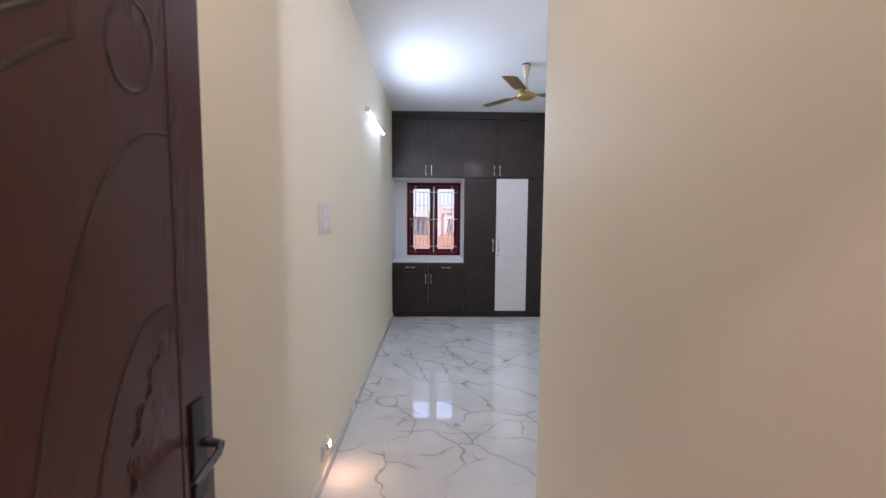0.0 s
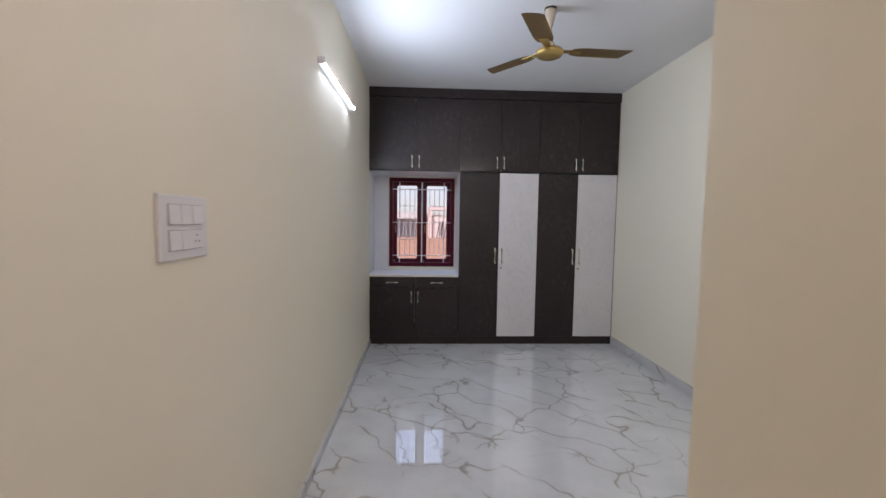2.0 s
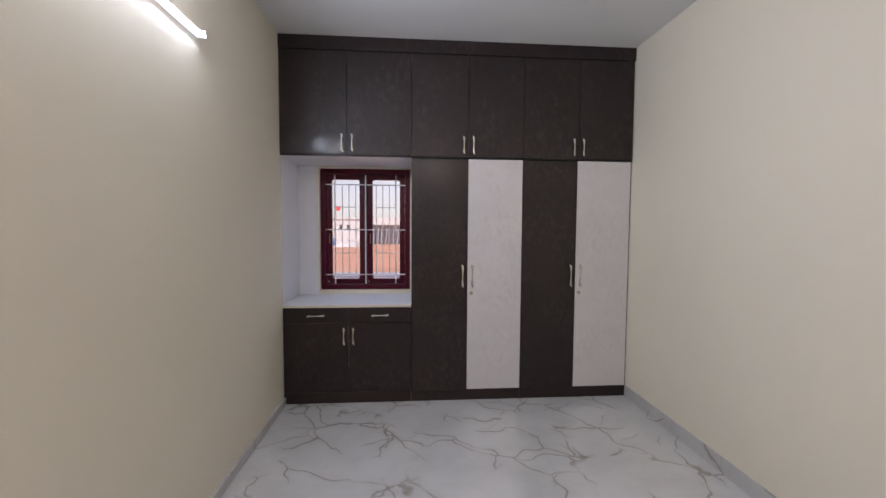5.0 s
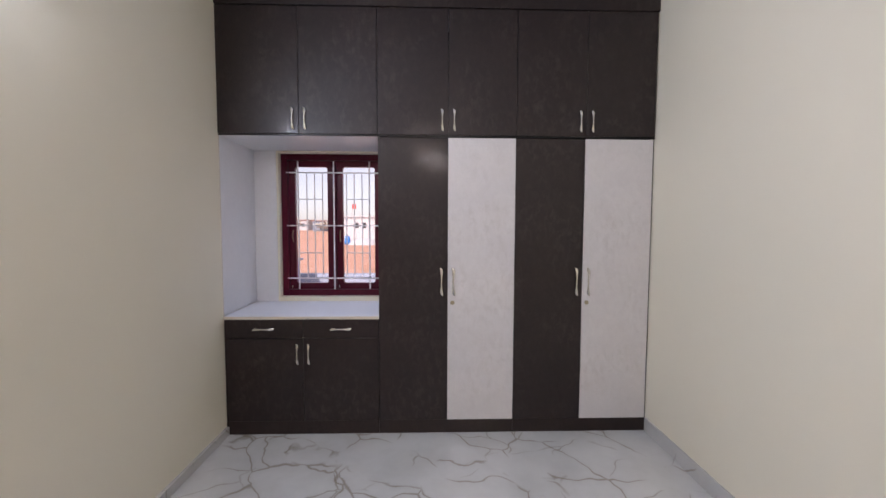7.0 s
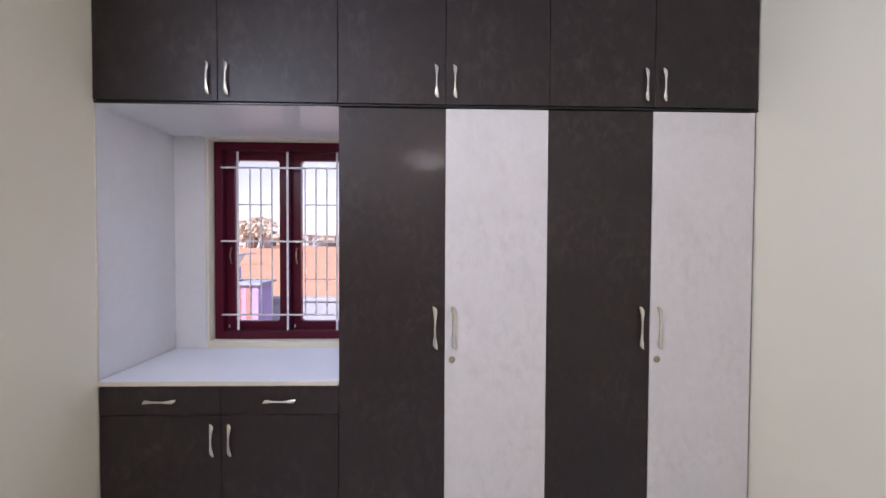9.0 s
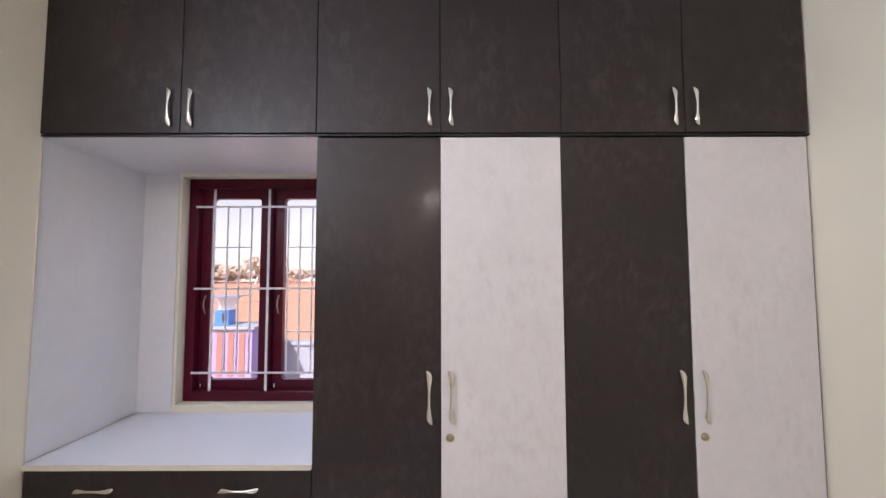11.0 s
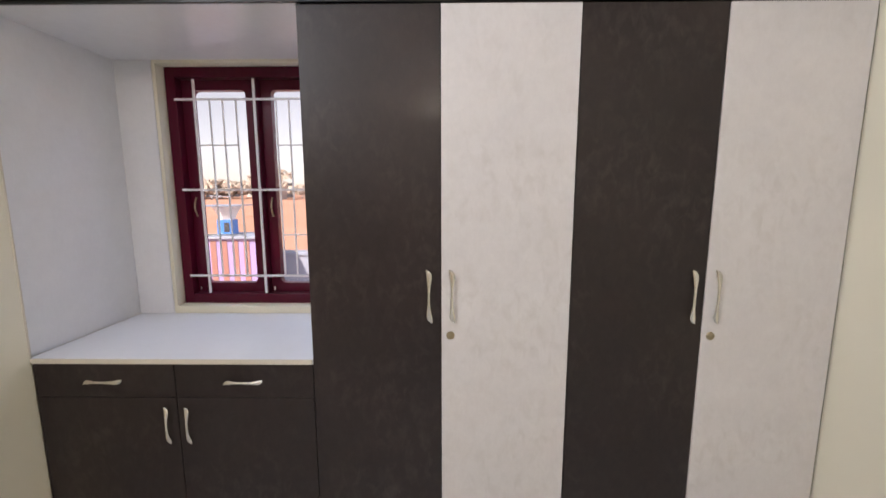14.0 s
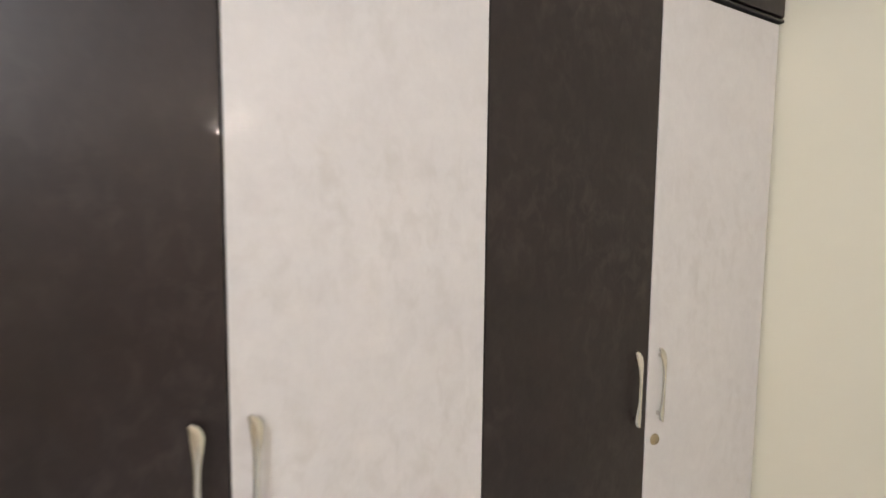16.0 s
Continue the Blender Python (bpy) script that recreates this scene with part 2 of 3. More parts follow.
# ---- mesh tools ----
def box(bm, x0, y0, z0, x1, y1, z1, bevel=0.0, m=None):
    made = bmesh.ops.create_cube(bm, size=1.0)["verts"]
    bmesh.ops.scale(bm, vec=(x1 - x0, y1 - y0, z1 - z0), verts=made)
    bmesh.ops.translate(bm, vec=((x0 + x1) / 2, (y0 + y1) / 2, (z0 + z1) / 2), verts=made)
    if m is not None:
        bmesh.ops.transform(bm, matrix=m, verts=made)
    if bevel > 0:
        edges = list({e for v in made for e in v.link_edges})
        bmesh.ops.bevel(bm, geom=edges, offset=bevel, segments=2, profile=0.5, affect="EDGES")
    return bm


def boxes(*rows, bevel=0.0):
    bm = bmesh.new()
    for r in rows:
        box(bm, *r, bevel=bevel)
    return bm


def lathe(bm, profile, at=(0, 0, 0), segments=32):
    """A turned body round z from (radius, height) pairs."""
    rings = []
    for r, z in profile:
        rings.append([bm.verts.new((at[0] + r * math.cos(a), at[1] + r * math.sin(a), at[2] + z))
                      for a in (2 * math.pi * k / segments for k in range(segments))])
    for a, b in zip(rings, rings[1:]):
        for k in range(segments):
            bm.faces.new((a[k], a[(k + 1) % segments], b[(k + 1) % segments], b[k]))
    bm.faces.new(rings[0][::-1])
    bm.faces.new(rings[-1])
    bmesh.ops.recalc_face_normals(bm, faces=bm.faces)
    return bm


def sweep(bm, points, radii, sides=8, up=(0, 0, 1)):
    """A closed tube through points; radii: one (across, deep) pair a point."""
    pts = [Vector(p) for p in points]
    rings = []
    for i, p in enumerate(pts):
        along = (pts[min(i + 1, len(pts) - 1)] - pts[max(i - 1, 0)]).normalized()
        side = along.cross(Vector(up)).normalized()
        over = side.cross(along)
        ra, rb = radii[i]
        rings.append([bm.verts.new(p + side * ra * math.cos(a) + over * rb * math.sin(a))
                      for a in (2 * math.pi * k / sides for k in range(sides))])
    for a, b in zip(rings, rings[1:]):
        for k in range(sides):
            bm.faces.new((a[k], a[(k + 1) % sides], b[(k + 1) % sides], b[k]))
    bm.faces.new(rings[0][::-1])
    bm.faces.new(rings[-1])
    bmesh.ops.recalc_face_normals(bm, faces=bm.faces)
    return bm


def mesh_of(name, bm, material, smooth=False):
    me = bpy.data.meshes.new(name)
    bm.to_mesh(me)
    bm.free()
    me.materials.append(material)
    if smooth:
        for p in me.polygons:
            p.use_smooth = True
        me.set_sharp_from_angle(angle=radians(40))
    return me


def part(name, bm, material, parent, label="", smooth=False):
    ob = new(name, mesh_of(name, bm, material, smooth))
    ob.parent = parent
    if label:
        tagged(ob, label)
    return ob


def thing(name, label, category, at=(0, 0, 0), group="", kind=""):
    ob = new(name)
    ob.location = at
    return tagged(ob, label, category, group, kind)


def solid(name, bm, material, label, category, kind="structure", smooth=False):
    return tagged(new(name, mesh_of(name, bm, material, smooth)), label, category, "", kind)


# ---- plan, in metres ----
X_RIGHT, Z_CEIL, Y_BACK, Y_WIN = 3.045, 3.1, -4.27, 0.59
YF_FRONT = 0.655                                    # window frame, inner face
X_HALLWAY, Y_DOOR = 1.145, -6.17
W0, W1, WB, WT = 0.183, 1.075, 0.895, 2.108       # window frame
S0, S1, S2, S3, S4 = 1.09, 1.58, 2.058, 2.549, 3.037   # wardrobe seams
Z_LOFT, Z_TOP, Z_PLINTH = 2.13, 0.858, 0.098

# ---- structure ----
L0 = -1.0     # hall side wall
solid("floor", boxes((-0.2, Y_DOOR, -0.15, 3.3, 0.9, 0.0), (L0 - 0.2, -10.2, -0.15, 3.3, Y_DOOR, 0.0)), M_FLOOR, "polished white marble floor with grey-brown veins", "floor")
solid("ceiling", boxes((-0.2, Y_DOOR, Z_CEIL, 3.3, 0.9, Z_CEIL + 0.15), (L0 - 0.2, -10.2, Z_CEIL, 3.3, Y_DOOR, Z_CEIL + 0.15)), M_CEIL, "plain white painted ceiling", "ceiling")
solid("wall_left", boxes((-0.2, Y_DOOR, 0.0, 0.0, 0.0, Z_CEIL), (-0.2, 0.0, 0.0, -0.02, 0.9, Z_CEIL)), M_WALL, "plain cream painted wall", "wall")
solid("wall_right", boxes((X_RIGHT, -10.2, 0.0, 3.3, 0.9, Z_CEIL)), M_WALL, "plain cream painted wall", "wall")
solid("wall_window", boxes(
    (-0.02, Y_WIN, 0.0, X_RIGHT, 0.83, WB - 0.02), (-0.02, Y_WIN, WT + 0.012, X_RIGHT, 0.83, Z_CEIL),
    (-0.02, Y_WIN, WB - 0.02, W0 - 0.012, 0.83, WT + 0.012), (W1 + 0.012, Y_WIN, WB - 0.02, X_RIGHT, 0.83, WT + 0.012)),
    M_WALL, "cream plastered wall round the window", "wall")
solid("window_reveal", boxes(
    (W0 - 0.012, Y_WIN + 0.002, WB - 0.02, W0 - 0.0005, YF_FRONT + 0.08, WT + 0.012), (W0 - 0.0005, Y_WIN + 0.002, WT + 0.0005, W1, YF_FRONT + 0.08, WT + 0.012),
    (W0 - 0.0005, Y_WIN + 0.002, WB - 0.02, W1, YF_FRONT + 0.08, WB - 0.0005), (W1 + 0.0005, Y_WIN + 0.002, WB - 0.02, W1 + 0.012, YF_FRONT + 0.08, WT + 0.012)),
    M_WALL, "cream plaster reveal round the window frame", "trim")
solid("wall_back", boxes((X_HALLWAY + 0.12, Y_BACK - 0.12, 0.0, X_RIGHT, Y_BACK, Z_CEIL)), M_WALL, "plain cream painted wall", "wall")
bm = boxes((X_HALLWAY, Y_DOOR, 0.0, X_HALLWAY + 0.12, Y_BACK, Z_CEIL))
bmesh.ops.bevel(bm, geom=[e for e in bm.edges if all(abs(v.co.x - X_HALLWAY) < 1e-4 and abs(v.co.y - Y_BACK) < 1e-4 for v in e.verts)], offset=0.012, segments=4, affect="EDGES")
solid("wall_passage", bm, M_WALL, "cream painted wall of the entrance lobby", "wall", smooth=True)
solid("wall_hall_side", boxes((L0 - 0.2, -10.2, 0.0, L0, Y_DOOR, Z_CEIL)), M_WALL, "plain cream painted hall wall", "wall")
solid("wall_door", boxes((1.13, Y_DOOR - 0.13, 0.0, X_RIGHT, Y_DOOR, Z_CEIL), (0.06, Y_DOOR - 0.13, 2.12, 1.13, Y_DOOR, Z_CEIL),
                         (L0, Y_DOOR - 0.13, 0.0, 0.06, Y_DOOR, Z_CEIL)), M_WALL, "cream painted wall with the doorway", "wall")
solid("wall_hall", boxes((L0, -10.2, 0.0, X_RIGHT, -10.05, Z_CEIL)), M_WALL, "plain cream painted wall of the hall", "wall")
solid("baseboard", boxes((0.0, Y_DOOR, 0.0, 0.02, -0.001, 0.062), bevel=0.002), M_SKIRT, "grey marble skirting strip", "baseboard")
solid("baseboard_right", boxes((X_RIGHT - 0.01, Y_BACK, 0.0, X_RIGHT, -0.001, 0.102), (X_HALLWAY + 0.0, Y_BACK, 0.0, X_RIGHT - 0.012, Y_BACK + 0.01, 0.102), bevel=0.002), M_SKIRT,
      "grey marble skirting strip", "baseboard")
solid("baseboard_passage", boxes((X_HALLWAY - 0.01, Y_DOOR, 0.0, X_HALLWAY, Y_BACK, 0.085), bevel=0.002), M_SKIRT, "grey marble skirting strip", "baseboard")


# ---- handles ----
def handle_bm(length, wide=0.0108):
    """A bowed pull with broad, leaf-shaped ends cut on the slant; long axis z, standing off towards -y."""
    bm = bmesh.new()
    stops = [(-1.0, 0.011, 0.25), (-0.93, 0.006, 0.7), (-0.8, 0.001, 1.0), (-0.62, -0.001, 0.82), (-0.35, -0.001, 0.5), (0.0, -0.001, 0.44),
             (0.35, 0.0, 0.5), (0.62, 0.001, 0.82), (0.8, 0.0005, 1.0), (0.93, -0.005, 0.7), (1.0, -0.011, 0.25)]
    pts, radii = [], []
    for i in range(25):
        u = -1 + 2 * i / 24
        k = max(j for j in range(len(stops) - 1) if stops[j][0] <= u + 1e-9)
        f = (u - stops[k][0]) / (stops[k + 1][0] - stops[k][0])
        lean = stops[k][1] + f * (stops[k + 1][1] - stops[k][1])
        w = wide * (stops[k][2] + f * (stops[k + 1][2] - stops[k][2]))
        pts.append((lean * length / 0.2, -(0.009 + 0.009 * (1 - abs(u) ** 2.4)), u * length / 2))
        radii.append((w, 0.0034))
    sweep(bm, pts, radii, 10, up=(0, 1, 0))
    for u in (-0.78, 0.78):
        box(bm, -0.0045, -0.0125, u * length / 2 - 0.005, 0.0045, 0.0, u * length / 2 + 0.005, 0.001)
    return bm


HANDLE_LONG = mesh_of("handle", handle_bm(0.2), M_CHROME, True)
HANDLE_SHORT = mesh_of("handle", handle_bm(0.15, 0.0095), M_CHROME, True)


def put_handle(mesh, parent, x, y, z, flat=False):
    ob = new("handle", mesh)
    ob.parent = parent
    ob.matrix_local = pose(x, y, z, 0, 90 if flat else 0, 0)
    return tagged(ob, "curved brushed chrome pull handle")


def lock_bm():
    bm = bmesh.new()
    lathe(bm, [(0.0155, 0.0), (0.0155, 0.003), (0.013, 0.0055), (0.0098, 0.0055), (0.0095, 0.0035), (0.008, 0.0048), (0.001, 0.005)], segments=20)
    bmesh.ops.transform(bm, matrix=pose(0, 0, 0, 90), verts=bm.verts)
    box(bm, -0.0008, -0.0065, -0.0045, 0.0008, -0.0045, 0.0045)
    return bm


LOCK = mesh_of("lock", lock_bm(), M_BRASS, True)
DOOR_T, GAP = 0.018, 0.0015


def leaf(name, parent, x0, x1, z0, z1, material, front=0.0, label=""):
    bm = boxes((x0 + GAP, front, z0, x1 - GAP, front + DOOR_T, z1), bevel=0.0015)
    return part(name, bm, material, parent, label)


# ---- loft cabinets ----
for x0, xm, x1 in ((0.0, 0.552, S0), (S0, S1, S2), (S2, S3, S4)):
    loft = thing("loft_cabinet", "dark wenge overhead loft cabinet with two closed doors", "cabinet", group="loft cabinets over the wardrobe")
    part("body", boxes((x0 + 0.001, 0.008, Z_LOFT, x1 - 0.001, Y_WIN - 0.002, Z_LOFT + 0.016), (x0 + 0.001, 0.01, Z_LOFT + 0.016, x0 + 0.017, Y_WIN - 0.002, Z_CEIL - 0.004),
                       (x1 - 0.017, 0.01, Z_LOFT + 0.016, x1 - 0.001, Y_WIN - 0.002, Z_CEIL - 0.004), (x0 + 0.017, Y_WIN - 0.02, Z_LOFT + 0.016, x1 - 0.017, Y_WIN - 0.003, Z_CEIL - 0.004)), M_DARK_IN, loft)
    for a, b, h in ((x0, xm, xm - 0.042), (xm, x1, xm + 0.042)):
        d = leaf("door", loft, a, b, Z_LOFT + 0.004, 2.985, M_DARK, -0.012)
        put_handle(HANDLE_SHORT, d, h, -0.012, Z_LOFT + 0.105)
fascia = thing("cabinet_fascia", "dark wenge fascia strip closing the loft to the ceiling", "trim", kind="structure")
part("board", boxes((0.001, -0.02, 2.99, S4 + 0.007, 0.006, Z_CEIL - 0.001), bevel=0.0015), M_DARK, fascia)
# black strip drawn in for the shadow gap under the loft
part("loft_shadow_line", boxes((0.001, -0.008, 2.1225, S4 + 0.007, 0.007, Z_LOFT), bevel=0.001), M_BLACK, fascia)

# ---- wardrobes ----
for x0, xm, x1 in ((S0, S1, S2), (S2, S3, S4)):
    robe = thing("wardrobe", "tall two-door wardrobe, one dark wenge and one pale door", "wardrobe", group="wardrobes along the window wall")
    part("body", boxes((x0 + (0.0095 if x0 == S0 else 0.001), 0.02, Z_PLINTH, x0 + 0.017, Y_WIN - 0.002, 2.121), (x1 - 0.017, 0.02, Z_PLINTH, x1 - 0.001, Y_WIN - 0.002, 2.121),
                       (x0 + 0.017, 0.02, 2.105, x1 - 0.017, Y_WIN - 0.002, 2.121), (x0 + 0.017, 0.02, Z_PLINTH, x1 - 0.017, Y_WIN - 0.002, Z_PLINTH + 0.016),
                       (x0 + 0.017, Y_WIN - 0.02, Z_PLINTH + 0.016, x1 - 0.017, Y_WIN - 0.003, 2.105)), M_DARK_IN, robe)
    part("plinth", boxes((x0 + 0.0005, 0.002, 0.0, x1 - 0.0005, 0.02, Z_PLINTH - 0.002), bevel=0.001), M_PLINTH, robe, "dark brown plinth board")
    dark_leaf = leaf("door", robe, x0, xm, Z_PLINTH, 2.118, M_DARK, 0.0, "dark wenge laminate door")
    put_handle(HANDLE_LONG, dark_leaf, xm - 0.044, 0.0, 1.107)
    pale_leaf = leaf("door", robe, xm, x1, Z_PLINTH, 2.118, M_WHITE, 0.0, "pale textured laminate door")
    put_handle(HANDLE_LONG, pale_leaf, xm + 0.041, 0.0, 1.107)
    k = new("lock", LOCK)
    k.parent = pale_leaf
    k.location = (xm + 0.035, 0.0, 0.956)
    tagged(k, "round brass cabinet lock")
solid("wardrobe_filler", boxes((S4 + 0.0005, 0.008, 0.0, X_RIGHT - 0.001, 0.03, 2.12)), M_BLACK, "dark filler strip between wardrobe and wall", "trim")

# ---- drawer unit under the window ----
base = thing("drawer_cabinet", "low dark wenge cabinet with two drawers and two doors", "cabinet")
XM = 0.552
part("body", boxes((0.001, 0.02, Z_PLINTH, 0.017, Y_WIN - 0.004, 0.838), (S0 - 0.017, 0.02, Z_PLINTH, S0 - 0.001, Y_WIN - 0.004, 0.838),
                   (0.017, 0.02, Z_PLINTH, S0 - 0.017, Y_WIN - 0.004, Z_PLINTH + 0.016), (0.017, 0.02, 0.822, S0 - 0.017, Y_WIN - 0.004, 0.838)), M_DARK_IN, base)
part("plinth", boxes((0.001, 0.002, 0.0, S0 - 0.0005, 0.02, Z_PLINTH - 0.002), bevel=0.001), M_PLINTH, base, "dark brown plinth board")
for a, b, h in ((0.002, XM, XM - 0.04), (XM, S0, XM + 0.04)):
    d = leaf("drawer", base, a, b, 0.703, 0.836, M_DARK)
    put_handle(HANDLE_SHORT, d, (a + b) / 2, 0.0, 0.768, flat=True)
    d = leaf("door", base, a, b, Z_PLINTH, 0.7, M_DARK)
    put_handle(HANDLE_SHORT, d, h, 0.0, 0.588)
top = thing("countertop", "smooth white countertop of the window niche", "countertop")
part("slab", boxes((-0.008, -0.002, 0.84, S0 + 0.0003, Y_WIN - 0.001, Z_TOP)), M_TOP, top)
part("edge_band", boxes((0.001, -0.006, 0.839, S0 - 0.001, -0.0025, Z_TOP + 0.001), bevel=0.001), M_EDGE, top, "cream edge band")

# ---- window niche lining ----
solid("niche_panel_side", boxes((-0.0195, 0.004, Z_TOP, -0.012, Y_WIN - 0.001, Z_LOFT - 0.001), bevel=0.001), M_NICHE, "white laminate lining on the niche side", "panel")
solid("niche_panel_robe", boxes((S0 + 0.0006, 0.021, Z_TOP + 0.001, S0 + 0.0085, Y_WIN - 0.001, Z_LOFT - 0.001), bevel=0.001), M_NICHE, "white laminate lining on the wardrobe side", "panel")
solid("niche_panel_top", boxes((-0.012, 0.004, Z_LOFT - 0.008, S0 + 0.0004, Y_WIN - 0.001, Z_LOFT - 0.0005)), M_NICHE, "white laminate lining under the loft", "panel")
solid("niche_panel_back", boxes((-0.012, Y_WIN - 0.008, Z_TOP + 0.001, W0 - 0.014, Y_WIN - 0.001, Z_LOFT - 0.009), bevel=0.001), M_NICHE, "white laminate lining beside the window", "panel")
solid("niche_edge_trim", boxes((-0.02, -0.003, Z_TOP + 0.001, -0.0005 + 0.004, 0.003, Z_LOFT - 0.009), bevel=0.001), M_EDGE, "cream edge strip of the niche", "trim")

# ---- window ----
window = thing("window_1", "maroon wooden two-sash window with a white steel grille", "window", kind="structure")
F, YF = 0.05, 0.655
part("frame", boxes((W0, YF, WB, W0 + F, YF + 0.1, WT), (W1 - F, YF, WB, W1, YF + 0.1, WT), (W0 + F, YF, WT - F, W1 - F, YF + 0.1, WT), (W0 + F, YF, WB, W1 - F, YF + 0.1, WB + F),
                    ((W0 + W1) / 2 - 0.012, YF + 0.004, WB + F, (W0 + W1) / 2 + 0.012, YF + 0.096, WT - F), bevel=0.003), M_MAROON, window)


def sash_bm(x0, x1, z0, z1, y0, y1, stile, rail, radius=0.022):
    """A frame whose opening has rounded corners."""
    bm = bmesh.new()
    ox0, ox1, oz0, oz1 = x0 + stile, x1 - stile, z0 + rail, z1 - rail
    inner, outer = [], []
    for cx, cz, a0, ex, ez in ((ox1 - radius, oz1 - radius, 0, x1, z1), (ox0 + radius, oz1 - radius, 90, x0, z1),
                               (ox0 + radius, oz0 + radius, 180, x0, z0), (ox1 - radius, oz0 + radius, 270, x1, z0)):
        for k in range(7):
            a = radians(a0 + 15 * k)
            inner.append((cx + radius * math.cos(a), cz + radius * math.sin(a)))
            outer.append((ex, ez) if k == 3 else ((ex, cz + radius * math.sin(a)) if (k < 3) == (a0 in (0, 180)) else (cx + radius * math.cos(a), ez)))
    n = len(inner)
    rings = [[bm.verts.new((x, y, z)) for x, z in loop] for loop, y in ((inner, y0), (outer, y0), (outer, y1), (inner, y1))]
    for a, b in zip(rings, rings[1:] + rings[:1]):
        for k in range(n):
            bm.faces.new((a[k], a[(k + 1) % n], b[(k + 1) % n], b[k]))
    bmesh.ops.recalc_face_normals(bm, faces=bm.faces)
    return bm


WM = (W0 + W1) / 2
for x0, x1, hinge in ((W0 + F + 0.002, WM - 0.0135, 1), (WM + 0.0135, W1 - F - 0.002, -1)):
    sash = part("sash", sash_bm(x0, x1, WB + F + 0.002, WT - F - 0.002, YF + 0.045, YF + 0.085, 0.052, 0.05), M_MAROON, window)
    pane = part("pane", boxes((x0 + 0.05, YF + 0.063, WB + F + 0.05, x1 - 0.05, YF + 0.067, WT - F - 0.05)), M_GLASS, sash, "clear glass pane")
    pane.visible_shadow = False
    bm = bmesh.new()
    sweep(bm, [(x0 + 0.03, YF + 0.044 - 0.02 * math.sin(math.pi * k / 8), 1.36 + 0.1 * k / 8) for k in range(9)], [(0.005, 0.004)] * 9, 6, (0, 1, 0))
    part("sash_handle", bm, M_BRASS, sash, "small dull metal sash handle", True)
    part("stay", boxes((x0 + 0.012, YF + 0.036, WB + F + 0.012, x0 + 0.022, YF + 0.045, WB + F + 0.034), bevel=0.001), M_CHROME, sash, "small steel tower bolt")

grille = thing("window_grille", "white painted steel window grille of bars and rods", "grille")
YG = YF + 0.004


def bar(x0, z0, x1, z1, half, y, name):
    bm = bmesh.new()
    if x0 == x1:
        box(bm, x0 - half, y - 0.003, z0, x0 + half, y + 0.003, z1, 0.001)
    else:
        box(bm, x0, y - 0.003, z0 - half, x1, y + 0.003, z0 + half, 0.001)
    return part(name, bm, M_GRILLE, grille)


for z in (1.95, 1.5, 1.047):
    bar(W0 + 0.045, z, W1 - 0.045, z, 0.0055, YG - 0.012, "bar")
for x in (0.326, WM, 0.932):
    bar(x, 0.95, x, 2.05, 0.0065, YG - 0.0055, "bar")
for c in (0.0, 0.337):
    for x in (0.398, 0.464, 0.531):
        bar(x + c, 1.047, x + c, 1.95, 0.0042, YG + 0.001, "rod")
    for z in (1.726, 1.265):
        bar(0.326 + c if not c else 0.735, z, 0.531 + (0 if not c else 0.401), z, 0.0038, YG - 0.002, "rod")

# ---- tube light ----
tube = thing("tube_light", "lit slim white LED tube fitting on the wall", "lamp", (0.0, -1.838, 2.505))
part("housing", boxes((0.0, -0.54, -0.013, 0.0075, 0.54, 0.013), bevel=0.0015), M_PLASTIC, tube)
bm = bmesh.new()
rings = [[bm.verts.new((0.008 + 0.026 * math.sin(a), y, 0.016 * math.cos(a))) for a in (math.pi * k / 16 for k in range(17))] for y in (-0.532, 0.532)]
for k in range(16):
    bm.faces.new((rings[0][k], rings[0][k + 1], rings[1][k + 1], rings[1][k]))
for r in rings:
    bm.faces.new(r)
bm.faces.new((rings[0][0], rings[1][0], rings[1][16], rings[0][16]))
bmesh.ops.recalc_face_normals(bm, faces=bm.faces)
part("diffuser", bm, M_TUBE_SIDE, tube, "glowing white tube cover", True)
bm = bmesh.new()
rings = [[bm.verts.new((0.008 + 0.0264 * math.sin(a), y, 0.0164 * math.cos(a))) for a in (math.pi * (0.46 + 0.16 * k / 6) for k in range(7))] for y in (-0.53, 0.53)]
for k in range(6):
    bm.faces.new((rings[0][k], rings[0][k + 1], rings[1][k + 1], rings[1][k]))
bmesh.ops.recalc_face_normals(bm, faces=bm.faces)
part("light_strip", bm, M_TUBE, tube, "brightest strip along the tube front", True)
for y in (-0.545, 0.533):
    part("end_cap", boxes((0.001, y, -0.02, 0.05, y + 0.012, 0.02), bevel=0.003), M_PLASTIC, tube, "white plastic end cap")

# ---- downlight in the hall ceiling ----
downlight = thing("ceiling_downlight", "round white recessed ceiling downlight", "lamp", (0.45, -7.35, Z_CEIL))
bm = bmesh.new()
rings = [[bm.verts.new((r * math.cos(a), r * math.sin(a), z)) for a in (2 * math.pi * k / 32 for k in range(32))]
         for r, z in ((0.125, -0.0005), (0.125, -0.012), (0.133, -0.016), (0.148, -0.012), (0.15, -0.0005))]
for a, b in zip(rings, rings[1:] + rings[:1]):
    for k in range(32):
        bm.faces.new((a[k], a[(k + 1) % 32], b[(k + 1) % 32], b[k]))
bmesh.ops.recalc_face_normals(bm, faces=bm.faces)
part("rim", bm, M_PLASTIC, downlight, smooth=True)
part("reflector", lathe(bmesh.new(), [(0.123, -0.001), (0.123, -0.003)]), M_WHITE_PAINT, downlight)

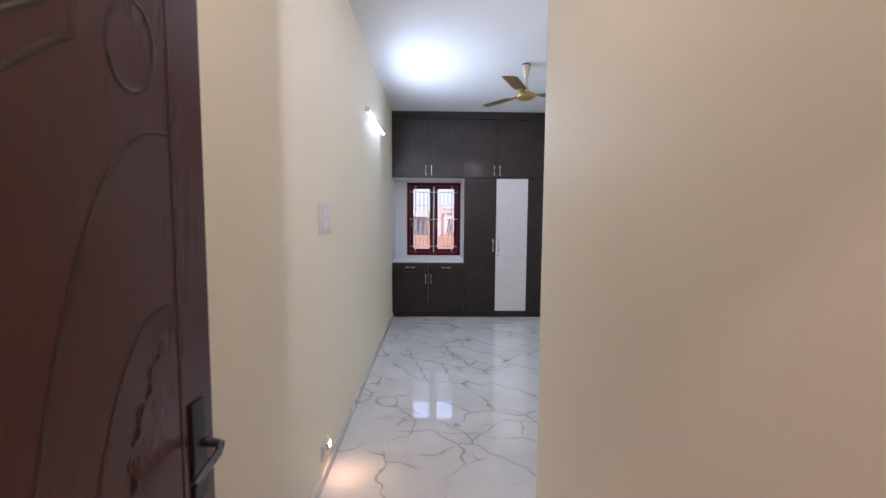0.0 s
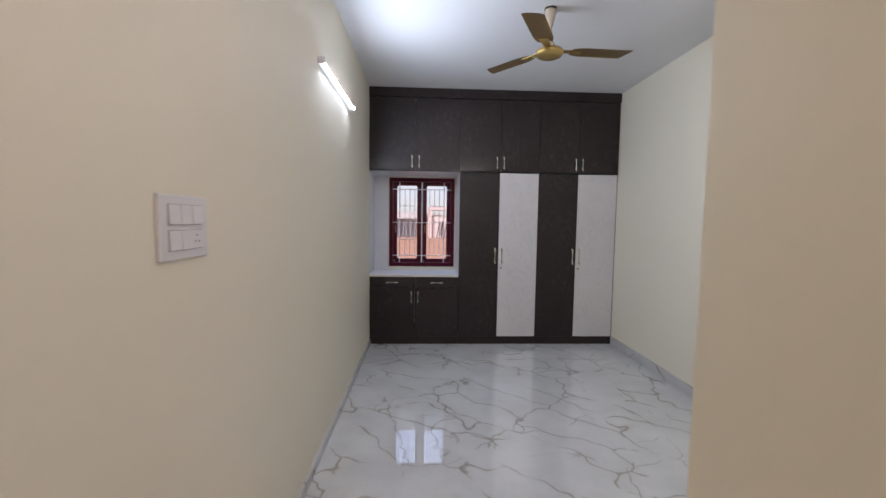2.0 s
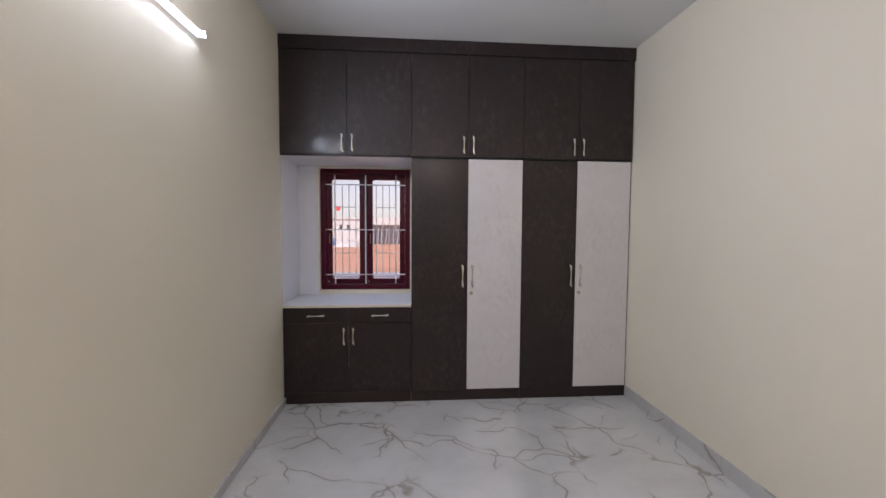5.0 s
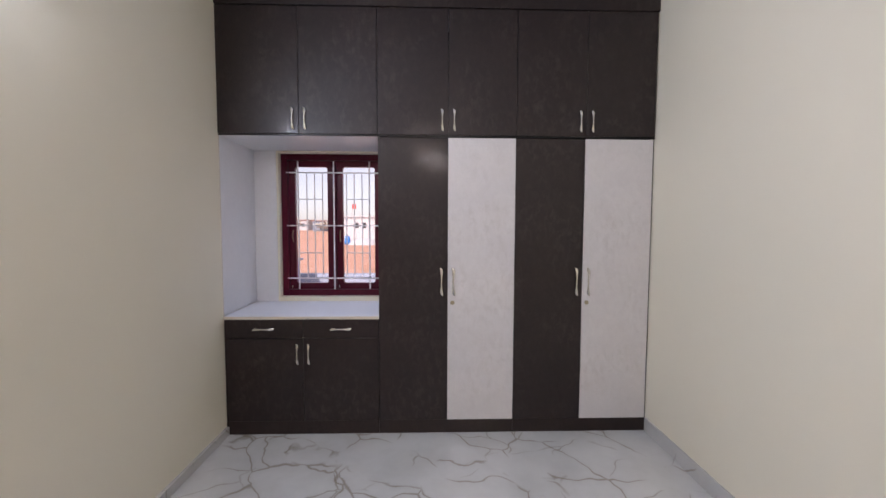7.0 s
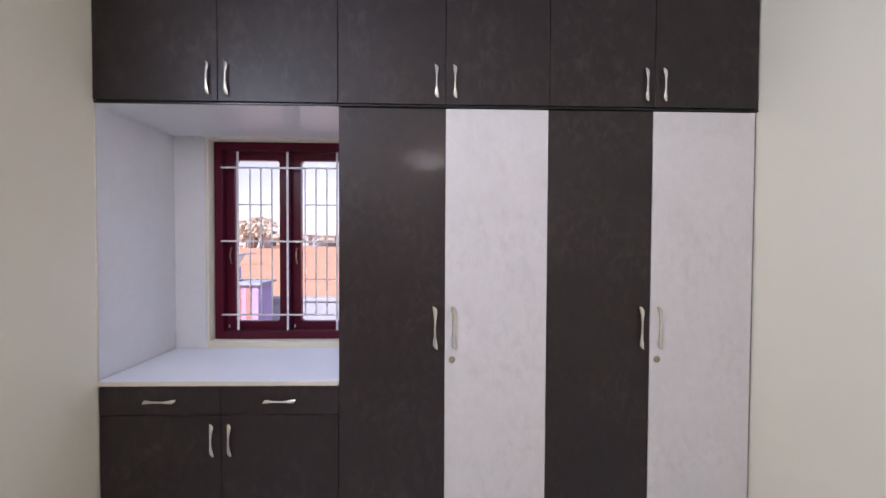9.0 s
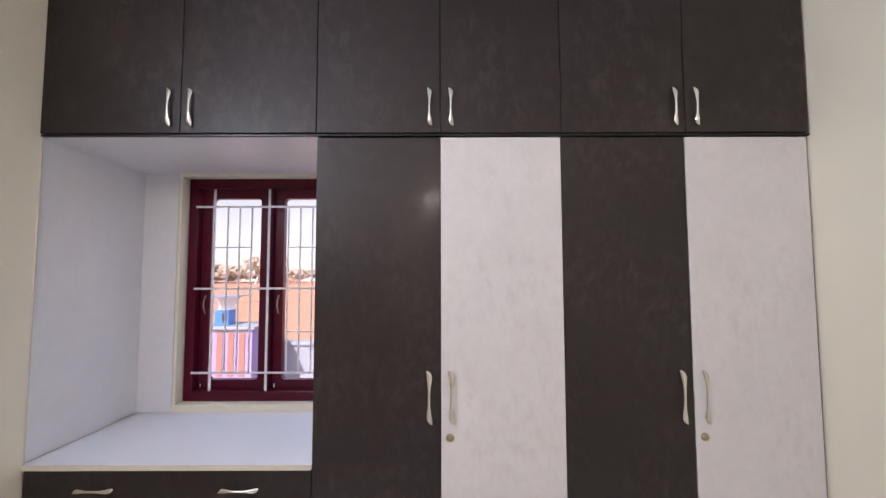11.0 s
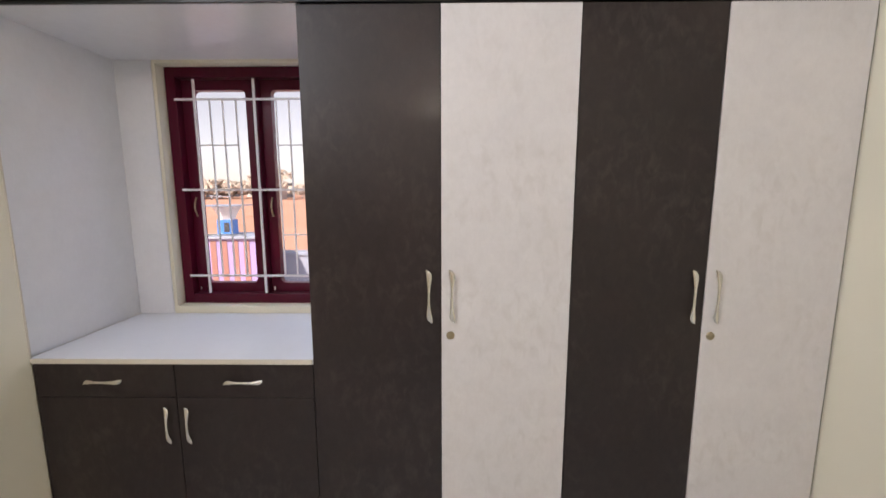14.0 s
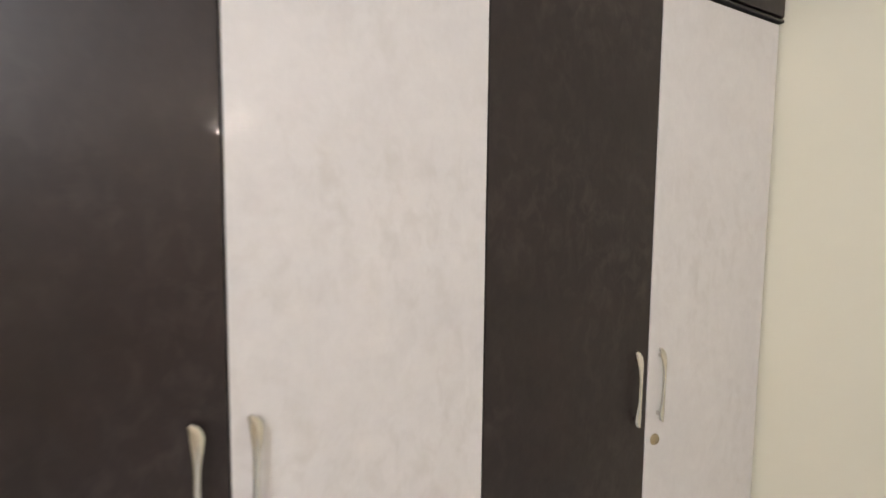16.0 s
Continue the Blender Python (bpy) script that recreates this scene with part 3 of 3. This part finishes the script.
# made-up fixture round the added lobby lamp, out of view
fill_fixture = thing("added_fill_fixture", "added square ceiling fixture round the lobby fill lamp", "lamp", (0.57, -5.5, Z_CEIL))
part("frame", boxes((-0.3, -0.3, -0.02, -0.284, 0.3, -0.0005), (0.284, -0.3, -0.02, 0.3, 0.3, -0.0005), (-0.284, -0.3, -0.02, 0.284, -0.284, -0.0005), (-0.284, 0.284, -0.02, 0.284, 0.3, -0.0005), bevel=0.002), M_PLASTIC, fill_fixture)
part("backing", boxes((-0.283, -0.283, -0.008, 0.283, 0.283, -0.001)), M_WHITE_PAINT, fill_fixture)

# ---- bulb lamp on the back wall ----
bulb = thing("wall_bulb", "lit round white bulb in a wall holder", "lamp", (1.52, Y_BACK, 2.67))
bm = lathe(bmesh.new(), [(0.034, 0.0), (0.034, 0.008), (0.02, 0.012), (0.018, 0.02)], segments=20)
bmesh.ops.transform(bm, matrix=pose(0, 0, 0, -90), verts=bm.verts)
part("holder", bm, M_PLASTIC, bulb, "white plastic bulb holder", True)
bm = lathe(bmesh.new(), [(0.012, 0.02), (0.014, 0.026), (0.024, 0.034), (0.03, 0.046), (0.031, 0.056), (0.026, 0.068), (0.014, 0.076), (0.002, 0.078)], segments=20)
bmesh.ops.transform(bm, matrix=pose(0, 0, 0, -90), verts=bm.verts)
part("globe", bm, M_BULB, bulb, "glowing frosted globe", True)

# ---- ceiling fan ----
fan = thing("ceiling_fan", "gold and brown three-blade ceiling fan at rest", "fan", (1.575, -1.9, Z_CEIL - 0.0))
part("canopy", lathe(bmesh.new(), [(0.041, -0.012), (0.043, -0.022), (0.04, -0.045), (0.031, -0.085), (0.022, -0.12), (0.015, -0.13)]), M_BELL, fan, smooth=True)
part("ceiling_clamp", lathe(bmesh.new(), [(0.045, -0.0005), (0.045, -0.01), (0.03, -0.014)]), M_BRONZE, fan, "dark clamp ring", True)
part("rod", lathe(bmesh.new(), [(0.011, -0.12), (0.011, -0.28)], segments=16), M_BELL, fan, smooth=True)
part("motor_cover", lathe(bmesh.new(), [(0.016, -0.215), (0.03, -0.245), (0.04, -0.262), (0.046, -0.285)]), M_BELL, fan, smooth=True)
part("motor", lathe(bmesh.new(), [(0.03, -0.283), (0.07, -0.288), (0.092, -0.298), (0.1, -0.312), (0.1, -0.324), (0.09, -0.34), (0.06, -0.353), (0.02, -0.359), (0.004, -0.36)]), M_GOLD, fan, smooth=True)


def blade_bm():
    bm = bmesh.new()
    n, rows = 14, []
    for i in range(n + 1):
        u = i / n
        half = 0.048 + 0.02 * min(1.0, u / 0.18) ** 0.7
        rows.append([])
        for s in (-1, -0.6, -0.2, 0.2, 0.6, 1):
            r = 0.165 + u * (0.43 - 0.026 * s) - (0.012 * u ** 8 if abs(s) == 1 else 0.0)
            rows[-1].append(bm.verts.new((r, s * half, -0.06 * s * half + 0.004 * (1 - s * s))))
    for a, b in zip(rows, rows[1:]):
        for k in range(5):
            bm.faces.new((a[k], b[k], b[k + 1], a[k + 1]))
    bmesh.ops.solidify(bm, geom=list(bm.faces), thickness=0.004)
    bmesh.ops.recalc_face_normals(bm, faces=bm.faces)
    return bm


for ang in (2, 129, 243):
    b = part("blade", blade_bm(), M_GOLD_BLADE, fan, "brown-gold metal blade", True)
    b.matrix_local = pose(0, 0, -0.302, 0, 0, ang)
    bm = bmesh.new()
    box(bm, 0.085, -0.026, -0.002, 0.21, 0.026, 0.003, 0.002)
    box(bm, 0.165, -0.03, -0.006, 0.235, 0.03, 0.001, 0.002, pose(0, 0, 0, -3.5, 0, 0))
    arm = part("blade_bracket", bm, M_GOLD, fan, "bright gold blade bracket")
    arm.matrix_local = pose(0, 0, -0.302, 0, 0, ang)


# ---- switch plates ----
def switch_plate(name, label, at, turn, w, h, keys, depth=0.012):
    """Plate in the local xz plane, facing local -y; keys: (x, z, wide, high, name)."""
    t = thing(name, label, "switch plate", at)
    t.rotation_euler = (0, 0, radians(turn))
    part("plate", boxes((-w / 2, -depth, -h / 2, w / 2, 0.0, h / 2), bevel=0.003), M_PLASTIC, t)
    for x, z, kw, kh, kind in keys:
        if kind == "socket":
            s = part("socket", boxes((x - kw / 2, -depth - 0.002, z - kh / 2, x + kw / 2, -depth, z + kh / 2), bevel=0.001), M_PLASTIC, t)
            for dx, dz in ((0, 0.011), (-0.009, -0.006), (0.009, -0.006)):
                part("pin_hole", boxes((x + dx - 0.003, -depth - 0.0025, z + dz - 0.0025, x + dx + 0.003, -depth - 0.0015, z + dz + 0.0025)), M_GREY_PLASTIC, s)
        else:
            bm = bmesh.new()
            box(bm, -kw / 2, -0.004, -kh / 2, kw / 2, 0.002, kh / 2, 0.001, pose(x, -depth - 0.0015, z, -4))
            part("rocker", bm, M_PLASTIC, t)
    part("recess", boxes(*[(x - kw / 2 - 0.0015, -depth - 0.0006, z - kh / 2 - 0.0015, x + kw / 2 + 0.0015, -depth + 0.001, z + kh / 2 + 0.0015) for x, z, kw, kh, _ in keys]),
         M_GREY_PLASTIC, t, "thin grey gap round the rockers")
    return t


# plates on the wall at x = 0 face +x: local -y turned by 90 degrees
switch_plate("switch_plate", "white modular switch plate with five rockers and a socket", (0.0, -3.82, 1.512), 90, 0.222, 0.172,
             [(x, z, 0.05, 0.052, "rocker") for z in (0.034, -0.034) for x in (-0.052, 0.0, 0.052)][:5] + [(0.052, -0.034, 0.05, 0.052, "socket")])
low = switch_plate("foot_light", "small recessed white foot light on the wall", (0.0, -3.9, 0.18), 90, 0.13, 0.085, [(-0.025, 0.0, 0.045, 0.05, "rocker")])
bm = bmesh.new()
box(bm, 0.008, -0.0015, -0.02, 0.05, 0.0015, 0.022, 0.0005, pose(0, -0.02, 0, 13, 0, 0))
part("lens", bm, M_FOOT, low, "lit foot lamp lens")
part("hood", boxes((0.005, -0.026, 0.0235, 0.053, -0.0115, 0.0255), (0.005, -0.03, -0.02, 0.0075, -0.0115, 0.0225), (0.0505, -0.03, -0.02, 0.053, -0.0115, 0.0225), bevel=0.0008), M_PLASTIC, low)
switch_plate("air_conditioner_socket", "white socket plate high on the wall", (X_RIGHT, -1.87, 2.6), -90, 0.125, 0.085,
             [(-0.028, 0.0, 0.046, 0.052, "rocker"), (0.028, 0.0, 0.046, 0.052, "socket")])
switch_plate("bedside_switch", "white bedside switch plate on the wall", (X_RIGHT, -2.63, 1.0), -90, 0.13, 0.085,
             [(-0.03, 0.0, 0.046, 0.052, "rocker"), (0.03, 0.0, 0.046, 0.052, "socket")])

# ---- entrance door, open against the wall ----
door = thing("door_1", "open dark mahogany door with carved panels", "door", kind="structure")
XD, Y0, Y1 = 0.145, -6.15, -5.3
CARVE_Y, CARVE_Z, CARVE_SCALE = -6.186, 1.519, 0.867
part("leaf", boxes((XD - 0.036, Y0, 0.008, XD, Y1, 2.08), bevel=0.003), M_DOOR, door)


def carving(points, r=0.006, closed=False):
    bm = bmesh.new()
    pts = [(XD + 0.0005, CARVE_Y + (y - CARVE_Y) * CARVE_SCALE, CARVE_Z + (z - CARVE_Z) * CARVE_SCALE) for y, z in points]
    if closed:
        pts = pts + pts[:1]
    return sweep(bm, pts, [(r * 0.8, 0.0016)] * len(pts), 6, (1, 0, 0))


# thin raised strips, coloured dark to read as shaded carved lines
part("oval_moulding", carving([(-5.39 + 0.058 * math.cos(a) + 0.01 * math.sin(a), 1.835 + 0.085 * math.sin(a)) for a in (2 * math.pi * k / 28 for k in range(28))], closed=True), M_GROOVE_SHADE, door, smooth=True)
part("stile_moulding", carving([(-5.29, 2.0), (-5.29, 0.1)], 0.004), M_GROOVE_SHADE, door, smooth=True)
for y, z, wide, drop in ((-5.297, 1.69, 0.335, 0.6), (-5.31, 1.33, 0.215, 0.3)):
    part("arch_moulding", carving([(y - wide * u, z - drop * u ** 2.6) for u in (k / 20 for k in range(21))], 0.0045), M_GROOVE_SHADE, door, smooth=True)
part("top_panel_moulding", carving([(-5.515, 2.0), (-5.515, 1.8), (-5.56, 1.77), (-5.64, 1.7), (-5.7, 1.6)], 0.006), M_GROOVE_SHADE, door, smooth=True)
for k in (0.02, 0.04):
    part("top_panel_moulding", carving([(-5.53 - k, 2.0), (-5.53 - k, 1.82 + k), (-5.57 - k, 1.79 + k), (-5.65 - k, 1.73 + k)], 0.005), M_GROOVE_SHADE, door, smooth=True)
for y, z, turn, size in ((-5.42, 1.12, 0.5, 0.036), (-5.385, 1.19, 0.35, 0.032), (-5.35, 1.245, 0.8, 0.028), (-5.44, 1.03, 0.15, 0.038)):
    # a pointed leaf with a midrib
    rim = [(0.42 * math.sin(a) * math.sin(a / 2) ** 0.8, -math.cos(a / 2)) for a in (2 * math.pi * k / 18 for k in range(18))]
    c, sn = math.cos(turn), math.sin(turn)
    part("carved_leaf", carving([(y + size * (u * c + v * sn), z + size * (v * c - u * sn)) for u, v in rim], 0.004, True), M_GROOVE_SHADE, door, smooth=True)
    part("carved_midrib", carving([(y - size * 0.8 * sn, z - size * 0.8 * c), (y + size * 0.6 * sn, z + size * 0.6 * c)], 0.003), M_GROOVE_SHADE, door, smooth=True)
lever = part("lock_plate", boxes((XD, -5.385, 0.93, XD + 0.007, -5.34, 1.14), bevel=0.002), M_BLACK, door, "dark metal lock plate")
bm = bmesh.new()
sweep(bm, [(XD + 0.005, -5.36, 1.05), (XD + 0.03, -5.36, 1.05), (XD + 0.048, -5.363, 1.048), (XD + 0.055, -5.385, 1.042), (XD + 0.056, -5.47, 1.03)], [(0.009, 0.009)] * 4 + [(0.007, 0.006)], 10, (0, 0.3, 1))
part("lever", bm, M_DARK_STEEL, lever, "dark steel lever handle", True)
frame_thing = thing("door_frame", "dark mahogany door frame lining the doorway", "door frame", kind="structure")
for r in ((0.06, Y_DOOR - 0.13, 0, 0.12, Y_DOOR - 0.002, 2.12), (1.07, Y_DOOR - 0.13, 0, 1.13, Y_DOOR - 0.002, 2.12)):
    part("jamb", boxes((r[0], r[1] + 0.003, 0.0, r[3], r[4], 2.09), bevel=0.002), M_DOOR, frame_thing)
part("head", boxes((0.06, Y_DOOR - 0.127, 2.09, 1.13, Y_DOOR - 0.002, 2.119), bevel=0.002), M_DOOR, frame_thing)

# ---- outdoors ----
Z_G = -0.5
bm = bmesh.new()
bmesh.ops.create_grid(bm, x_segments=60, y_segments=60, size=400)
for v in bm.verts:
    v.co.z = Z_G + (0.12 * noise.noise(v.co * 0.05) if v.co.length > 30 else 0) - 0.01
solid("ground", bm, M_SOIL, "bare red soil ground with sparse grass", "ground")
solid("parapet", boxes((-14, 4.0, Z_G, 9, 4.15, 0.62), (-14, 3.97, 0.62, 9, 4.18, 0.67), bevel=0.006), M_PALE, "low pale compound wall with a coping", "wall", "")

pillar = thing("gate_pillar", "striped purple and red gate pillar with a lamp box", "pillar", (-0.93, 3.2, Z_G))
part("body", boxes((-0.27, 0.008, 0, 0.3, 0.45, 1.44), bevel=0.006), M_PURPLE, pillar)
for k in range(4):
    x = -0.24 + 0.13 * k
    part("stripe", boxes((x, 0.0, 0.9, x + 0.068, 0.012, 1.42), bevel=0.002), M_BRICK, pillar, "red-brown cladding strip")
part("base_band", boxes((-0.275, -0.004, 0.0, 0.305, 0.007, 0.88), bevel=0.003), M_BRICK, pillar, "red-brown base band")
part("cap", boxes((-0.33, -0.04, 1.441, 0.34, 0.5, 1.472), bevel=0.005), M_PALE, pillar, "pale coping slab")
part("lamp_box", boxes((-0.2, 0.1, 1.473, -0.03, 0.27, 1.655), bevel=0.006), M_BLUE, pillar, "blue metal lamp box")
part("lamp_window", boxes((-0.11, 0.094, 1.51, -0.05, 0.099, 1.62), bevel=0.001), M_SHADOW_OPENING, pillar)
bm = bmesh.new()
lathe(bm, [(0.1, 1.656), (0.115, 1.7), (0.15, 1.76), (0.19, 1.815)], (-0.115, 0.185, 0), 4)
part("shade", bm, M_WHITE_PAINT, pillar, "white flared lamp shade")
part("top_plate", boxes((-0.34, -0.03, 1.816, 0.11, 0.4, 1.828), bevel=0.002), M_BLUE_GREY, pillar, "thin blue-grey top plate")

grey = thing("grey_building", "unfinished grey single-storey building with two dark windows", "building", (-6.0, 39, Z_G))
part("wall", boxes((-1.8, 0, 0, 1.8, 5, 2.7), (-1.9, -0.15, 2.7, 1.9, 5.2, 2.85)), M_CONC, grey)
for x in (-0.3, 0.45):
    part("window", boxes((x, -0.02, 1.6, x + 0.34, 0.05, 2.15)), M_SHADOW_OPENING, grey)
part("rubble_heap", lathe(bmesh.new(), [(1.6, 0.0), (1.3, 0.3), (0.8, 0.5), (0.2, 0.6)], (0.9, -1.6, 0), 14), M_CONC, grey, "grey rubble heap")
barrel = thing("barrel", "blue plastic water barrel on the soil", "barrel", (-6.8, 37.5, Z_G))
part("drum", lathe(bmesh.new(), [(0.24, 0.0), (0.28, 0.06), (0.28, 0.25), (0.295, 0.28), (0.28, 0.31), (0.28, 0.6), (0.25, 0.8), (0.23, 0.82)], segments=20), M_BLUE, barrel, smooth=True)
flag = thing("flag", "small red flag on a thin pole", "flag", (-6.7, 39.5, Z_G + 2.85))
part("pole", lathe(bmesh.new(), [(0.03, -0.01), (0.02, 1.3)], segments=8), M_CONC, flag)
bm = bmesh.new()
box(bm, 0.02, -0.01, 0.75, 0.42, 0.01, 1.2, 0.004)
part("cloth", bm, M_RED, flag)

shed = thing("construction_shed", "open grey shed with leaning poles and a flat roof", "shed", (-1.85, 41, Z_G))
part("back_wall", boxes((-2.1, 2.4, 0, 1.6, 2.55, 2.1)), M_CONC, shed)
part("roof", boxes((-2.3, -0.3, 2.15, 1.8, 2.7, 2.85), bevel=0.02), M_CONC, shed)
for k in range(9):
    bm = bmesh.new()
    x = -2.0 + 0.42 * k
    sweep(bm, [(x, 0, 0.0), (x + random.uniform(-0.25, 0.25), random.uniform(0, 0.3), 2.16)], [(0.07, 0.07), (0.06, 0.06)], 8, (0, 1, 0))
    part("pole", bm, M_PALE, shed, smooth=True)
tower = thing("brick_structure", "half-built pinkish brick structure with leaning poles", "building", (2.4, 41, Z_G))
part("wall", boxes((-1.3, 0, 0, -0.9, 3, 3.5), (-1.3, -0.1, 3.1, 1.4, 3, 3.5), (-0.9, 0.5, 0, 1.4, 3, 2.3), (0.9, 0, 0, 1.4, 3, 4.3)), M_PINK, tower)
for k in range(6):
    bm = bmesh.new()
    x = -0.35 + 0.28 * k
    sweep(bm, [(x, -0.2, 0.0), (x + random.uniform(-0.1, 0.5), 0.4, 1.9)], [(0.05, 0.05)] * 2, 8, (0, 1, 0))
    part("pole", bm, M_BLACK, tower, smooth=True)


def far_tree(at, height, spread):
    t = thing("tree", "distant tree on the skyline, coloured pale for haze", "tree", at, "trees on the skyline")
    bm = bmesh.new()
    sweep(bm, [(0, 0, 0), (0.1 * spread, 0, height * 0.35), (0, 0.05, height * 0.6)], [(0.05 * height, 0.05 * height), (0.035 * height, 0.035 * height), (0.015 * height, 0.015 * height)], 8, (0, 1, 0))
    for a in range(4):
        c, s = math.cos(a * 1.6), math.sin(a * 1.6)
        sweep(bm, [(0.05 * spread, 0, height * 0.35), (c * spread * 0.3, s * spread * 0.3, height * 0.62)], [(0.018 * height,) * 2, (0.008 * height,) * 2], 6, (0, 1, 0))
    # trunk takes the haze-brightened grey as well
    part("trunk", bm, M_CONC, t)
    bm = bmesh.new()
    for _ in range(140):
        a, r, h = random.uniform(0, 6.28), spread * math.sqrt(random.random()) * 0.5, random.uniform(0.4, 1.0)
        r *= math.sin(math.pi * min(1, (h - 0.35) / 0.7)) + 0.15
        c = Vector((r * math.cos(a), r * math.sin(a), h * height))
        s = spread * random.uniform(0.04, 0.09)
        q = Euler((random.uniform(0, 3), random.uniform(0, 3), random.uniform(0, 3))).to_matrix()
        vs = [bm.verts.new(c + q @ Vector(p) * s) for p in ((-1, -0.5, 0), (1, -0.6, 0.2), (0.9, 0.6, -0.1), (-0.7, 0.7, 0.3), (0, 0, 0.8))]
        for f in ((0, 1, 4), (1, 2, 4), (2, 3, 4), (3, 0, 4), (3, 2, 1, 0)):
            bm.faces.new([vs[i] for i in f])
    part("crown", bm, M_LEAF, t)
    return t


for k in range(26):
    x = -110 + 6.2 * k + random.uniform(-2, 2)
    far_tree((x, 105 + random.uniform(-15, 25), Z_G), random.uniform(2.3, 3.9), random.uniform(5, 9))
for k in range(16):
    far_tree((-104 + 3.7 * k + random.uniform(-1.5, 1.5), 98 + random.uniform(-6, 10), Z_G), random.uniform(3.8, 5.4), random.uniform(10, 15))
far_tree((-35.2, 85, Z_G), 6.6, 7.0)
far_tree((-38.6, 86, Z_G), 5.6, 6.0)
block = thing("unfinished_block", "distant half-built pink brick block with open floors", "building", (-37, 88, Z_G))
for z in (0.0, 1.6):
    part("slab", boxes((-1.9, 0, z + 1.4, 1.9, 4, z + 1.6)), M_HAZE_PINK, block)
    for x in (-1.8, -0.7, 0.5, 1.5):
        part("pillar", boxes((x, 0.1, z, x + 0.3, 3.9, z + 1.4)), M_HAZE_PINK, block)
for k in range(9):
    x = -78 + 10 * k + random.uniform(-3, 3)
    w, h = random.uniform(4, 8), random.uniform(2.6, 4.6)
    hs = thing("far_house", "distant pale house on the skyline", "house", (x, 118 + random.uniform(-8, 8), Z_G), "houses on the skyline")
    part("wall", boxes((-w / 2, 0, 0, w / 2, 6, h)), M_PALE if k % 2 else M_CONC, hs)
    part("roof", boxes((-w / 2 - 0.3, -0.3, h, w / 2 + 0.3, 6.3, h + 0.25)), M_BRICK if k % 3 else M_CONC, hs)
    for j in range(2):
        part("window", boxes((-w / 4 + j * w / 3, -0.03, 1.1, -w / 4 + j * w / 3 + 1.1, 0.05, 2.2)), M_SHADOW_OPENING, hs)
